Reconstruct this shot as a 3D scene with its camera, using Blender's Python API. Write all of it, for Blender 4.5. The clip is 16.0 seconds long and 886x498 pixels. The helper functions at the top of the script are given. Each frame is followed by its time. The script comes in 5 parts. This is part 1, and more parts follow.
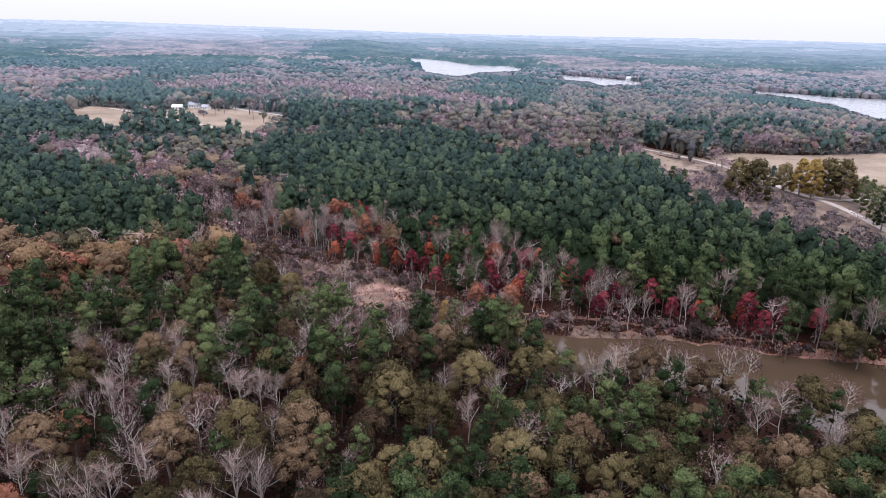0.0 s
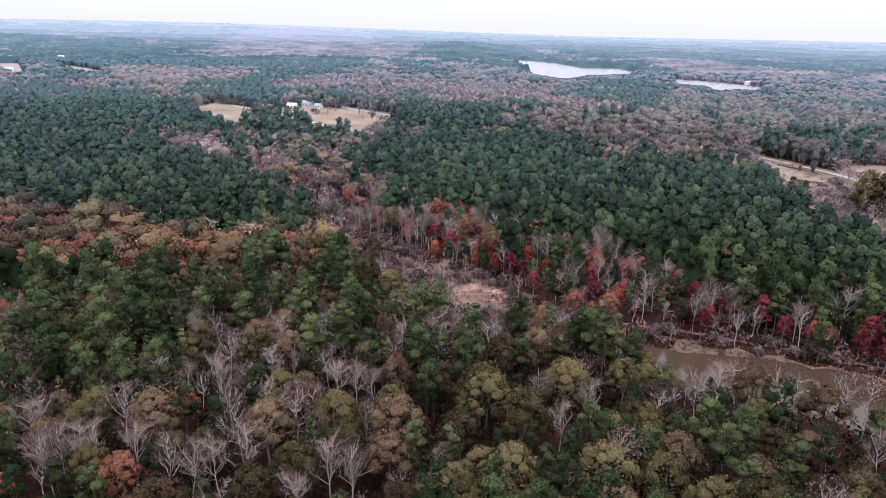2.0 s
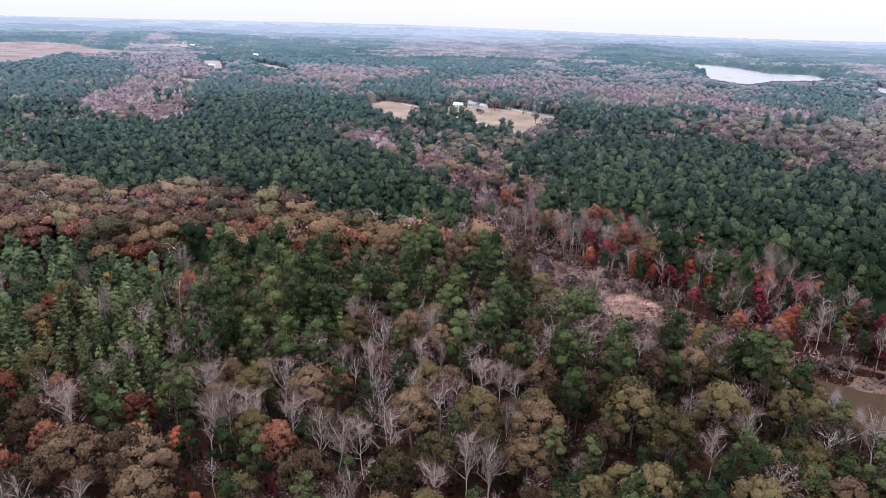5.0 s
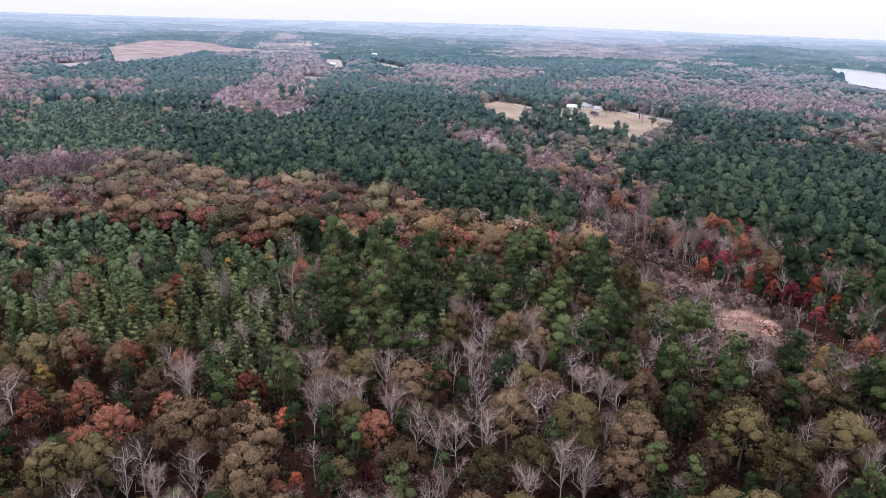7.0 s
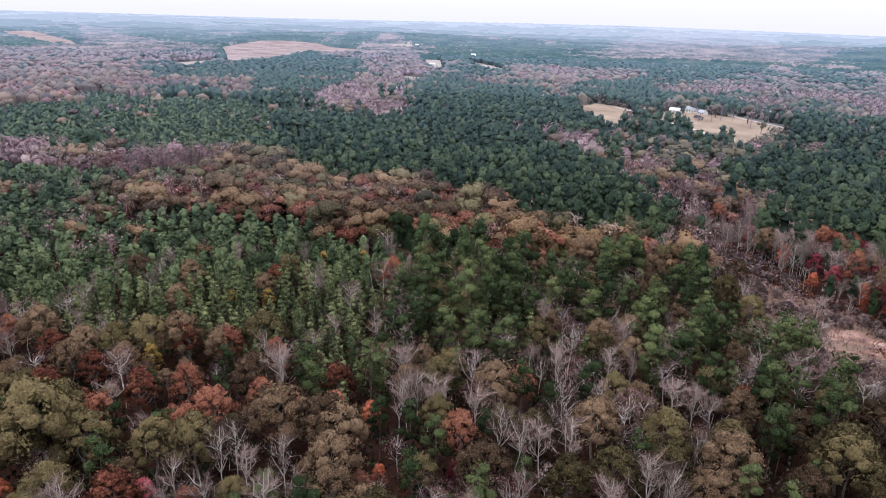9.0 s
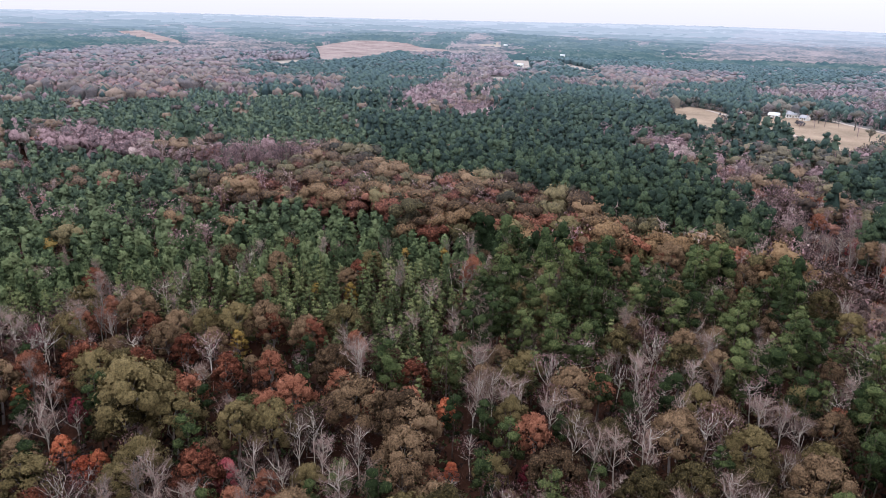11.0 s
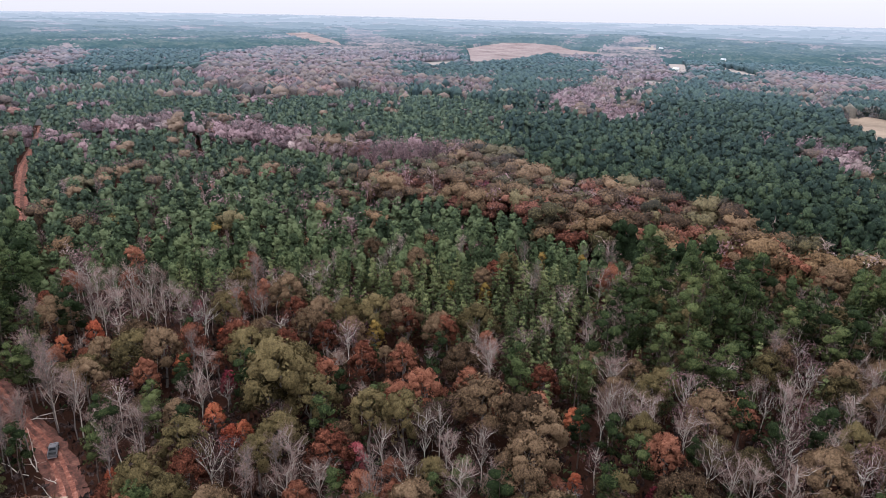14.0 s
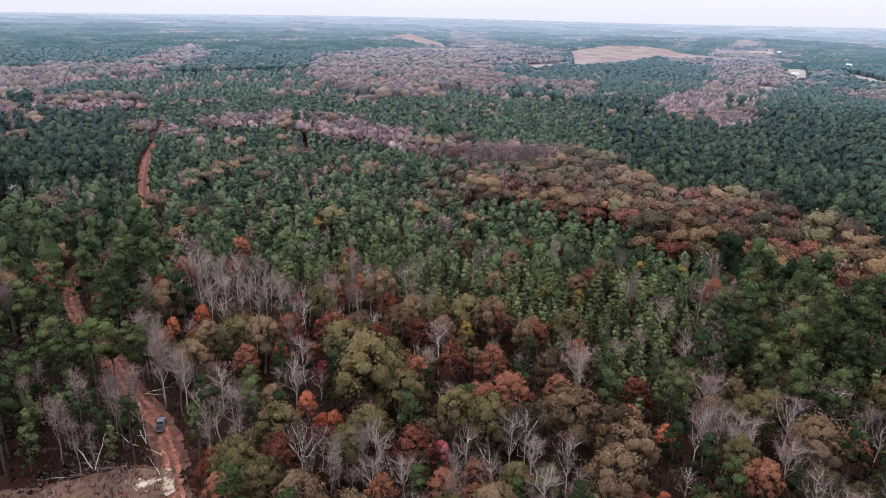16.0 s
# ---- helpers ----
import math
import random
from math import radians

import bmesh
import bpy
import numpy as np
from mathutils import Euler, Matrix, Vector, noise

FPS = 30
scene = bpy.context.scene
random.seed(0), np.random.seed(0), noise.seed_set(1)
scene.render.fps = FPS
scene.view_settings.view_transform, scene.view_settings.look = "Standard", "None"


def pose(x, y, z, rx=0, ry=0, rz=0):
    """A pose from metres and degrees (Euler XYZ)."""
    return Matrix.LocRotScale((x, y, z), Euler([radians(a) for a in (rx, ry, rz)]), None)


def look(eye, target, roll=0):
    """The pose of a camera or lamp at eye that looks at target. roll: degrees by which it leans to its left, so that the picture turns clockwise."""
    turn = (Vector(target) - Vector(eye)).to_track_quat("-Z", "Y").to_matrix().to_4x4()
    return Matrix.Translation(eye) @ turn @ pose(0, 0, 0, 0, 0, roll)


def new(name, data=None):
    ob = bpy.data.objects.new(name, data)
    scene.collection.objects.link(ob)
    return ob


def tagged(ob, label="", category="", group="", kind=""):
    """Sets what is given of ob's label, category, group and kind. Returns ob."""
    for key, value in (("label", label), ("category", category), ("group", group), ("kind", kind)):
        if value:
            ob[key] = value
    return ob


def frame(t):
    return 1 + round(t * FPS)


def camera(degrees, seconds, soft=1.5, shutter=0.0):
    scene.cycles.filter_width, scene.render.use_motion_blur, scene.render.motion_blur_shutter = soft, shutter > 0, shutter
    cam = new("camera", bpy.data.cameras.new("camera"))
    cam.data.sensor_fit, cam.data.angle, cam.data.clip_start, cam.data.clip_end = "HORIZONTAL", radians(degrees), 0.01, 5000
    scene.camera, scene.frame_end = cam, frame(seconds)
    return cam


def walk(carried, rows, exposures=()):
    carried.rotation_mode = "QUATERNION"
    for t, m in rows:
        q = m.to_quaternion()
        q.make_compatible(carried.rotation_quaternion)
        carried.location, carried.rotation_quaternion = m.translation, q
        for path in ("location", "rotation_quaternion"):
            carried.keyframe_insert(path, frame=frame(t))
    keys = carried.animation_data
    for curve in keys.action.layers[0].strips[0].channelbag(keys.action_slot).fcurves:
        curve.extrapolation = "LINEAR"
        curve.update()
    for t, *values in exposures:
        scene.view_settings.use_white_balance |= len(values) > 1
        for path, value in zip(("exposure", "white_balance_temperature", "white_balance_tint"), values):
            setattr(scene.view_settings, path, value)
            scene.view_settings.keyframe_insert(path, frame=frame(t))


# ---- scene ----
EXPOSURE = -0.01
EYE = 80.0
cam = camera(65.7, 16.0, soft=0.7)
# seconds, turn to the left, tilt, lean to the right (degrees); the camera hovers and turns
TURNS = [
    (0.0, 0.0, -17.82, -1.44), (0.5, 2.05, -17.81, -1.46), (1.0, 4.29, -17.83, -1.46), (1.5, 6.39, -17.86, -1.45),
    (2.0, 8.67, -17.89, -1.46), (2.5, 11.01, -17.92, -1.45), (3.0, 13.12, -17.97, -1.47), (3.5, 15.46, -18.01, -1.52),
    (4.0, 17.63, -18.03, -1.55), (6.5, 29.06, -18.26, -1.6), (7.0, 31.34, -18.31, -1.62), (7.5, 33.62, -18.37, -1.61),
    (8.0, 35.58, -18.41, -1.59), (8.5, 37.61, -18.44, -1.56), (9.0, 39.3, -18.47, -1.54), (11.5, 48.34, -18.64, -1.51),
    (12.0, 50.32, -18.65, -1.47), (12.5, 52.22, -18.66, -1.44), (13.0, 54.29, -18.68, -1.42), (13.5, 56.44, -18.7, -1.39),
    (14.0, 58.41, -18.73, -1.37), (14.5, 60.57, -18.74, -1.35), (15.0, 62.49, -18.74, -1.35), (15.5, 64.64, -18.75, -1.35),
    (16.0, 66.7, -18.75, -1.36),
]
walk(cam, [(t, pose(0, 0, EYE, 0, 0, turn) @ pose(0, 0, 0, 90 + tilt) @ pose(0, 0, 0, 0, 0, -lean)) for t, turn, tilt, lean in TURNS],
     [(0.0, EXPOSURE, 5760, 19.5), (7.0, EXPOSURE + 0.01, 5800, 19.5), (12.0, EXPOSURE - 0.07, 5960, 16.5), (16.0, EXPOSURE - 0.12, 5970, 16.2)])

# ---- light: a bright overcast afternoon ----
world = bpy.data.worlds.new("overcast_sky")
scene.world = world
world.use_nodes = True
wn, wl = world.node_tree.nodes, world.node_tree.links
sky = wn.new("ShaderNodeTexSky")
sky.sky_type, sky.sun_disc = "NISHITA", False
sky.sun_elevation, sky.sun_rotation = radians(70), radians(200)
sky.air_density, sky.dust_density, sky.ozone_density = 1.0, 2.0, 1.0
grey = wn.new("ShaderNodeHueSaturation")
grey.inputs["Saturation"].default_value = 0.12
wl.new(sky.outputs["Color"], grey.inputs["Color"])
cloud = wn.new("ShaderNodeMix")
cloud.data_type = "RGBA"
cloud.inputs[0].default_value = 0.85
cloud.inputs[7].default_value = (10.35, 10.25, 10.25, 1)
wl.new(grey.outputs["Color"], cloud.inputs[6])
# the cloud cover is brighter overhead than at the skyline
up, split, high = wn.new("ShaderNodeTexCoord"), wn.new("ShaderNodeSeparateXYZ"), wn.new("ShaderNodeMapRange")
wl.new(up.outputs["Generated"], split.inputs[0])
wl.new(split.outputs["Z"], high.inputs["Value"])
high.inputs["To Min"].default_value, high.inputs["To Max"].default_value = 0.88, 2.3
shade = wn.new("ShaderNodeVectorMath")
shade.operation = "SCALE"
wl.new(cloud.outputs[2], shade.inputs[0])
wl.new(high.outputs[0], shade.inputs["Scale"])
wl.new(shade.outputs[0], wn["Background"].inputs["Color"])
wn["Background"].inputs["Strength"].default_value = 0.122
sun = new("sun", bpy.data.lights.new("sun", "SUN"))
sun.data.energy, sun.data.angle, sun.data.color = 1.5, radians(25), (1.0, 0.97, 0.93)
sun.matrix_world = look((math.sin(radians(200)) * 100, math.cos(radians(200)) * 100, 275), (0, 0, 0))


# ---- materials ----
def nodes_of(name):
    m = bpy.data.materials.new(name)
    m.use_nodes = True
    return m, m.node_tree.nodes, m.node_tree.links


def ramp(n, stops):
    r = n.new("ShaderNodeValToRGB")
    while len(r.color_ramp.elements) < len(stops):
        r.color_ramp.elements.new(0.5)
    for e, (p, c) in zip(r.color_ramp.elements, stops):
        e.position, e.color = p, (*c, 1)
    return r


def noise_of(n, l, scale, detail=4.0, rough=0.6, coord="Object"):
    tc, tx = n.new("ShaderNodeTexCoord"), n.new("ShaderNodeTexNoise")
    tx.inputs["Scale"].default_value, tx.inputs["Detail"].default_value, tx.inputs["Roughness"].default_value = scale, detail, rough
    l.new(tc.outputs[coord], tx.inputs["Vector"])
    return tx.outputs["Fac"]


def maths(n, l, op, a, b):
    m = n.new("ShaderNodeMath")
    m.operation = op
    for i, v in enumerate((a, b)):
        if isinstance(v, (int, float)):
            m.inputs[i].default_value = v
        else:
            l.new(v, m.inputs[i])
    return m.outputs[0]


def foliage(name, dark, mid, light, whole=False, glow=0.1):
    """Leaves: one tone a tree, spread from clump to clump and spray to spray, shaded gaps painted dark by fine noise.
    """
    m, n, l = nodes_of(name)
    p = n["Principled BSDF"]
    if whole:
        at = n.new("ShaderNodeAttribute")
        at.attribute_name = "tone"
        tree = at.outputs["Fac"]
    else:
        tree = n.new("ShaderNodeObjectInfo").outputs["Random"]
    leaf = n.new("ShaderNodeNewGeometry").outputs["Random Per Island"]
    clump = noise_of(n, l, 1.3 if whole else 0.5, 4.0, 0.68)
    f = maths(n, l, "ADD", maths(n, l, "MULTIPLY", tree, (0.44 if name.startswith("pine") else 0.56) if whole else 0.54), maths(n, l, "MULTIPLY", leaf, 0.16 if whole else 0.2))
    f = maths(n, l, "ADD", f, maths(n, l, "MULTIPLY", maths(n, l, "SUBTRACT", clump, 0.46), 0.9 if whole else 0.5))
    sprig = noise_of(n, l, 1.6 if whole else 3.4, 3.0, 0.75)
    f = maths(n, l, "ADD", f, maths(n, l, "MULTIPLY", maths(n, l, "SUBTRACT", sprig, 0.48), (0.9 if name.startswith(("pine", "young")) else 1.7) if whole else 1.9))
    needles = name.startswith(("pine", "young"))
    # lowest stop paints the shaded gaps between leaf sprays
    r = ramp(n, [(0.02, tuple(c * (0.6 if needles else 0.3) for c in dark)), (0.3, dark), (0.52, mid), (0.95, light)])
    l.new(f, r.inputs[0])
    colour = r.outputs[0]
    # distance haze painted in: far trees' colour is mixed toward blue-grey
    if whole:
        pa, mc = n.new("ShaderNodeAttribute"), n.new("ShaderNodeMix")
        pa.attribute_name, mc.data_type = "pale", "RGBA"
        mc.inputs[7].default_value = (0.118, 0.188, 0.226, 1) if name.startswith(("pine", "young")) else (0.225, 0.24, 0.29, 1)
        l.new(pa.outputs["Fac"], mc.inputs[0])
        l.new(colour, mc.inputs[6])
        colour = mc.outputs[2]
    l.new(colour, p.inputs["Base Color"])
    p.inputs["Roughness"].default_value, p.inputs["Specular IOR Level"].default_value = 0.8, 0.06
    bp = n.new("ShaderNodeBump")
    bp.inputs["Strength"].default_value, bp.inputs["Distance"].default_value = 1.0, 0.55 if whole else 0.35
    l.new(noise_of(n, l, 1.7 if whole else 4.5, 4.0, 0.72), bp.inputs["Height"])
    l.new(bp.outputs[0], p.inputs["Normal"])
    if glow:
        tr, mx = n.new("ShaderNodeBsdfTranslucent"), n.new("ShaderNodeMixShader")
        l.new(colour, tr.inputs["Color"])
        l.new(bp.outputs[0], tr.inputs["Normal"])
        mx.inputs[0].default_value = glow
        l.new(p.outputs[0], mx.inputs[1])
        l.new(tr.outputs[0], mx.inputs[2])
        l.new(mx.outputs[0], n["Material Output"].inputs["Surface"])
    return m


def surface(name, stops, scale, fine=None, rough=0.9, bump=0.3, metal=0.0, spec=0.3, coord="Object", dist=0.05):
    """A rough surface: large and fine variation of colour, fine relief."""
    m, n, l = nodes_of(name)
    p = n["Principled BSDF"]
    a, b = noise_of(n, l, scale, 5.0, 0.6, coord), noise_of(n, l, fine or scale * 9, 4.0, 0.7, coord)
    f = maths(n, l, "ADD", maths(n, l, "MULTIPLY", a, 0.65), maths(n, l, "MULTIPLY", b, 0.35))
    r = ramp(n, stops)
    l.new(f, r.inputs[0])
    l.new(r.outputs[0], p.inputs["Base Color"])
    p.inputs["Roughness"].default_value, p.inputs["Metallic"].default_value = rough, metal
    p.inputs["Specular IOR Level"].default_value = spec
    if bump:
        bp = n.new("ShaderNodeBump")
        bp.inputs["Strength"].default_value, bp.inputs["Distance"].default_value = bump, dist
        l.new(b, bp.inputs["Height"])
        l.new(bp.outputs[0], p.inputs["Normal"])
    return m


def water(name, base, ripple, scale, rough=0.04, gloss=0.5):
    m, n, l = nodes_of(name)
    p = n["Principled BSDF"]
    f = noise_of(n, l, 0.03, 3.0)
    r = ramp(n, [(0.3, base), (0.7, tuple(c * 1.25 for c in base))])
    l.new(f, r.inputs[0])
    l.new(r.outputs[0], p.inputs["Base Color"])
    p.inputs["Roughness"].default_value, p.inputs["IOR"].default_value = rough, 1.33
    p.inputs["Specular IOR Level"].default_value = gloss
    bp = n.new("ShaderNodeBump")
    bp.inputs["Strength"].default_value, bp.inputs["Distance"].default_value = ripple, 0.05
    l.new(noise_of(n, l, scale, 3.0), bp.inputs["Height"])
    l.new(bp.outputs[0], p.inputs["Normal"])
    return m


TONES = {
    "pine": ((0.02, 0.034, 0.013), (0.064, 0.09, 0.033), (0.145, 0.168, 0.068)),
    "young": ((0.065, 0.09, 0.04), (0.16, 0.2, 0.084), (0.26, 0.285, 0.13)),
    "olive": ((0.052, 0.046, 0.018), (0.128, 0.11, 0.044), (0.235, 0.198, 0.085)),
    "brown": ((0.078, 0.055, 0.029), (0.174, 0.125, 0.065), (0.3, 0.222, 0.124)),
    "rust": ((0.14, 0.052, 0.028), (0.26, 0.115, 0.062), (0.4, 0.2, 0.115)),
    "orange": ((0.28, 0.07, 0.034), (0.46, 0.142, 0.066), (0.6, 0.26, 0.12)),
    "red": ((0.12, 0.02, 0.028), (0.26, 0.052, 0.06), (0.42, 0.135, 0.13)),
    "yellow": ((0.18, 0.135, 0.03), (0.28, 0.205, 0.05), (0.37, 0.265, 0.085)),
    "twigs": ((0.195, 0.142, 0.111), (0.36, 0.274, 0.215), (0.54, 0.442, 0.365)),
    "tan": ((0.11, 0.068, 0.06), (0.22, 0.143, 0.127), (0.34, 0.235, 0.212)),
    # undergrowth darkened, shade between the trunks put into its colour
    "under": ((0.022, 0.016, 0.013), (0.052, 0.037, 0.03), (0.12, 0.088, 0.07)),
    "shrub": ((0.075, 0.056, 0.046), (0.16, 0.122, 0.1), (0.27, 0.21, 0.175)),
}
TONES = {k: tuple((t[0] * 0.9, t[1] * 0.865, t[2] * 0.98) for t in v) for k, v in TONES.items()}
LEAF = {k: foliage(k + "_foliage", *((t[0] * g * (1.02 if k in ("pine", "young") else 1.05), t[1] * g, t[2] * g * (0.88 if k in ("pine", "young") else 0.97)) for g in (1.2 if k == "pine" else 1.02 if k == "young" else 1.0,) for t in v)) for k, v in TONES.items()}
LIFT = {"pine": 1.02, "young": 0.84, "brown": 1.05, "rust": 1.06, "olive": 1.05, "tan": 1.55, "twigs": 1.05}
WARM = {"brown": (1.07, 0.98, 0.85), "pine": (0.96, 1.0, 0.95), "young": (0.91, 1.0, 0.96)}
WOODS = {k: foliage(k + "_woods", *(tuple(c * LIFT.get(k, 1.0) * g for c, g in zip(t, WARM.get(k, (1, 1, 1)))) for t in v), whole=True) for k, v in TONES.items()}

# haze colour, blended into the colours of distant surfaces
HAZE_TINT = (0.27, 0.315, 0.37)


def paler(tone, far, to=HAZE_TINT):
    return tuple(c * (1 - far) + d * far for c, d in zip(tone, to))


BARK_PINE = surface("pine_bark", [(0.3, (0.05, 0.038, 0.03)), (0.7, (0.13, 0.1, 0.08))], 1.5, bump=0.5)
BARK_GREY = surface("grey_bark", [(0.3, (0.11, 0.095, 0.085)), (0.7, (0.24, 0.21, 0.19))], 1.5, bump=0.4)
BARK_PALE = surface("pale_bark", [(0.3, (0.3, 0.265, 0.225)), (0.7, (0.62, 0.565, 0.49))], 1.2, bump=0.3)
# near litter coloured darker to stand in for shade under the trees
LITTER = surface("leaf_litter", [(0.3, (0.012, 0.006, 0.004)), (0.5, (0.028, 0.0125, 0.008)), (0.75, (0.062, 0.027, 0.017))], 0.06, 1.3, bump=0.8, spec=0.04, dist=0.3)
HAZED_LITTER = surface("hazed_leaf_litter", [(0.3, (0.075, 0.08, 0.085)), (0.5, (0.1, 0.1, 0.1)), (0.75, (0.14, 0.13, 0.125))], 0.03, 0.5, bump=0.4, dist=0.3)
PALE_SAND = surface("white_sand", [(0.42, (0.08, 0.05, 0.032)), (0.5, (0.13, 0.085, 0.056)), (0.55, (0.36, 0.28, 0.21)), (0.7, (0.54, 0.46, 0.37))], 0.45, 1.6, bump=0.5, dist=0.1)
GRASSY = surface("trampled_grass", [(0.3, (0.05, 0.028, 0.019)), (0.5, (0.105, 0.06, 0.041)), (0.7, (0.18, 0.11, 0.078))], 0.2, 2.0, bump=0.7, dist=0.15)
MUD = surface("marsh_ground", [(0.3, (0.05, 0.038, 0.026)), (0.5, (0.13, 0.085, 0.06)), (0.7, (0.24, 0.15, 0.1))], 0.12, 1.6, bump=0.7, dist=0.2)
RUSSET = surface("russet_bank", [(0.34, (0.06, 0.03, 0.022)), (0.47, (0.17, 0.08, 0.055)), (0.57, (0.27, 0.15, 0.105)), (0.68, (0.5, 0.4, 0.3))], 0.16, 1.4, bump=0.7, dist=0.2)
SANDY = surface("pale_sand", [(0.4, (0.07, 0.038, 0.028)), (0.5, (0.2, 0.11, 0.082)), (0.58, (0.3, 0.19, 0.145)), (0.7, (0.42, 0.3, 0.24))], 0.2, 1.5, bump=0.5, dist=0.15)
STRAW = surface("dry_grass", [(0.32, (0.11, 0.08, 0.056)), (0.5, (0.22, 0.165, 0.116)), (0.7, (0.33, 0.258, 0.19))], 0.03, 0.6, bump=0.5, dist=0.2)
CUTOVER = surface("cut_over_ground", [(0.38, (0.11, 0.08, 0.08)), (0.48, (0.19, 0.145, 0.138)), (0.62, (0.26, 0.215, 0.205))], 0.02, 0.16, bump=0.4, dist=0.4)
RED_VERGE = surface("leafy_clay", [(0.36, (0.03, 0.013, 0.009)), (0.5, (0.085, 0.034, 0.023)), (0.68, (0.19, 0.085, 0.06))], 0.5, 2.4, bump=0.7, dist=0.12)
CLAY = surface("strewn_clay", [(0.36, (0.03, 0.013, 0.009)), (0.5, (0.1, 0.037, 0.024)), (0.66, (0.23, 0.108, 0.076))], 0.6, 2.6, bump=0.7, dist=0.12)
RED_DIRT = surface("red_clay", [(0.36, (0.06, 0.022, 0.015)), (0.5, (0.18, 0.064, 0.04)), (0.66, (0.37, 0.18, 0.13))], 0.5, 2.2, bump=0.6, dist=0.1)
YARD_EARTH = surface("yard_earth", [(0.36, (0.05, 0.036, 0.026)), (0.5, (0.12, 0.082, 0.06)), (0.62, (0.22, 0.155, 0.115))], 0.09, 0.9, bump=0.5, dist=0.2)
# hay of the distant fields, haze put into its colour
HAY = surface("hazy_hay", [(0.3, (0.19, 0.165, 0.145)), (0.5, (0.25, 0.22, 0.195)), (0.72, (0.32, 0.285, 0.255))], 0.01, 0.1, bump=0.3, dist=0.3)
GRAVELLY = surface("gravel", [(0.3, (0.24, 0.2, 0.17)), (0.7, (0.42, 0.37, 0.33))], 0.2, 3.0, bump=0.4)
POND_WATER = water("muddy_water", (0.05, 0.033, 0.02), 0.05, 0.7, 0.04, 0.5)
LAKE_WATER = water("lake_water", (0.2, 0.205, 0.21), 0.12, 0.25, 0.25, 0.8)


# ---- meshes: corners are (x, y, z), or (x, y, z, nx, ny, nz) where a soft crown is shaded as one rounded mass ----
def unit(v):
    return v / (np.linalg.norm(v, axis=-1, keepdims=True) + 1e-9)


def with_normals(v, f):
    """Adds each corner's own smooth normal."""
    if v.shape[1] == 6:
        return v
    nrm, face = np.zeros(v.shape), np.cross(v[f[:, 1]] - v[f[:, 0]], v[f[:, 2]] - v[f[:, 0]])
    for i in range(f.shape[1]):
        np.add.at(nrm, f[:, i], face)
    return np.concatenate([v, unit(nrm)], 1)


BALL_V = unit(np.array([(s * a, t * b, 0.0) if k == 0 else (0.0, s * a, t * b) if k == 1 else (t * b, 0.0, s * a) for k in range(3) for s in (-1, 1) for t in (-1, 1) for a, b in ((1.0, 1.618),)]))
BALL_F = np.array([(i, j, k) if np.dot(np.cross(BALL_V[j] - BALL_V[i], BALL_V[k] - BALL_V[i]), BALL_V[i]) > 0 else (i, k, j) for i in range(12) for j in range(i + 1, 12) for k in range(j + 1, 12)
                   if max(np.linalg.norm(BALL_V[i] - BALL_V[j]), np.linalg.norm(BALL_V[j] - BALL_V[k]), np.linalg.norm(BALL_V[i] - BALL_V[k])) < 1.2])


def lumps_of(rng, lobes, fill=0.84):
    """A leafy mass inside every lobe."""
    middle, out = np.mean([c for c, r in lobes], 0) - (0, 0, np.mean([r[2] for c, r in lobes]) * 0.8), []
    for c, r in lobes:
        p = np.asarray(c) + BALL_V * np.asarray(r) * fill * rng.uniform(0.8, 1.18, (12, 1))
        out.append((np.concatenate([p, unit(0.5 * BALL_V + 0.7 * unit(p - middle))], 1), BALL_F))
    return joined(out)


def mesh_of(name, v, f, mats, index=None, tone=None, pale=None):
    """A mesh from arrays: corners (n, 3) and faces (m, 3 or 4)."""
    me = bpy.data.meshes.new(name)
    v, f = np.asarray(v, np.float32), np.asarray(f, np.int32)
    k, soft = f.shape[1], v[:, 3:]
    me.vertices.add(len(v))
    me.vertices.foreach_set("co", v[:, :3].ravel())
    me.loops.add(f.size)
    me.loops.foreach_set("vertex_index", f.ravel())
    me.polygons.add(len(f))
    me.polygons.foreach_set("loop_start", np.arange(0, f.size, k, dtype=np.int32))
    for m in mats:
        me.materials.append(m)
    if index is not None:
        me.polygons.foreach_set("material_index", np.asarray(index, np.int32))
    if tone is not None:
        me.attributes.new("tone", "FLOAT", "FACE").data.foreach_set("value", np.asarray(tone, np.float32))
    if pale is not None:
        me.attributes.new("pale", "FLOAT", "FACE").data.foreach_set("value", np.asarray(pale, np.float32))
    me.update(calc_edges=True)
    if soft.size:
        me.polygons.foreach_set("use_smooth", np.ones(len(f), bool))
        me.attributes.new("custom_normal", "FLOAT_VECTOR", "POINT").data.foreach_set("vector", unit(soft).astype(np.float32).ravel())
    return me


def part(name, me, parent, label=""):
    ob = new(name, me)
    ob.parent = parent
    return tagged(ob, label) if label else ob


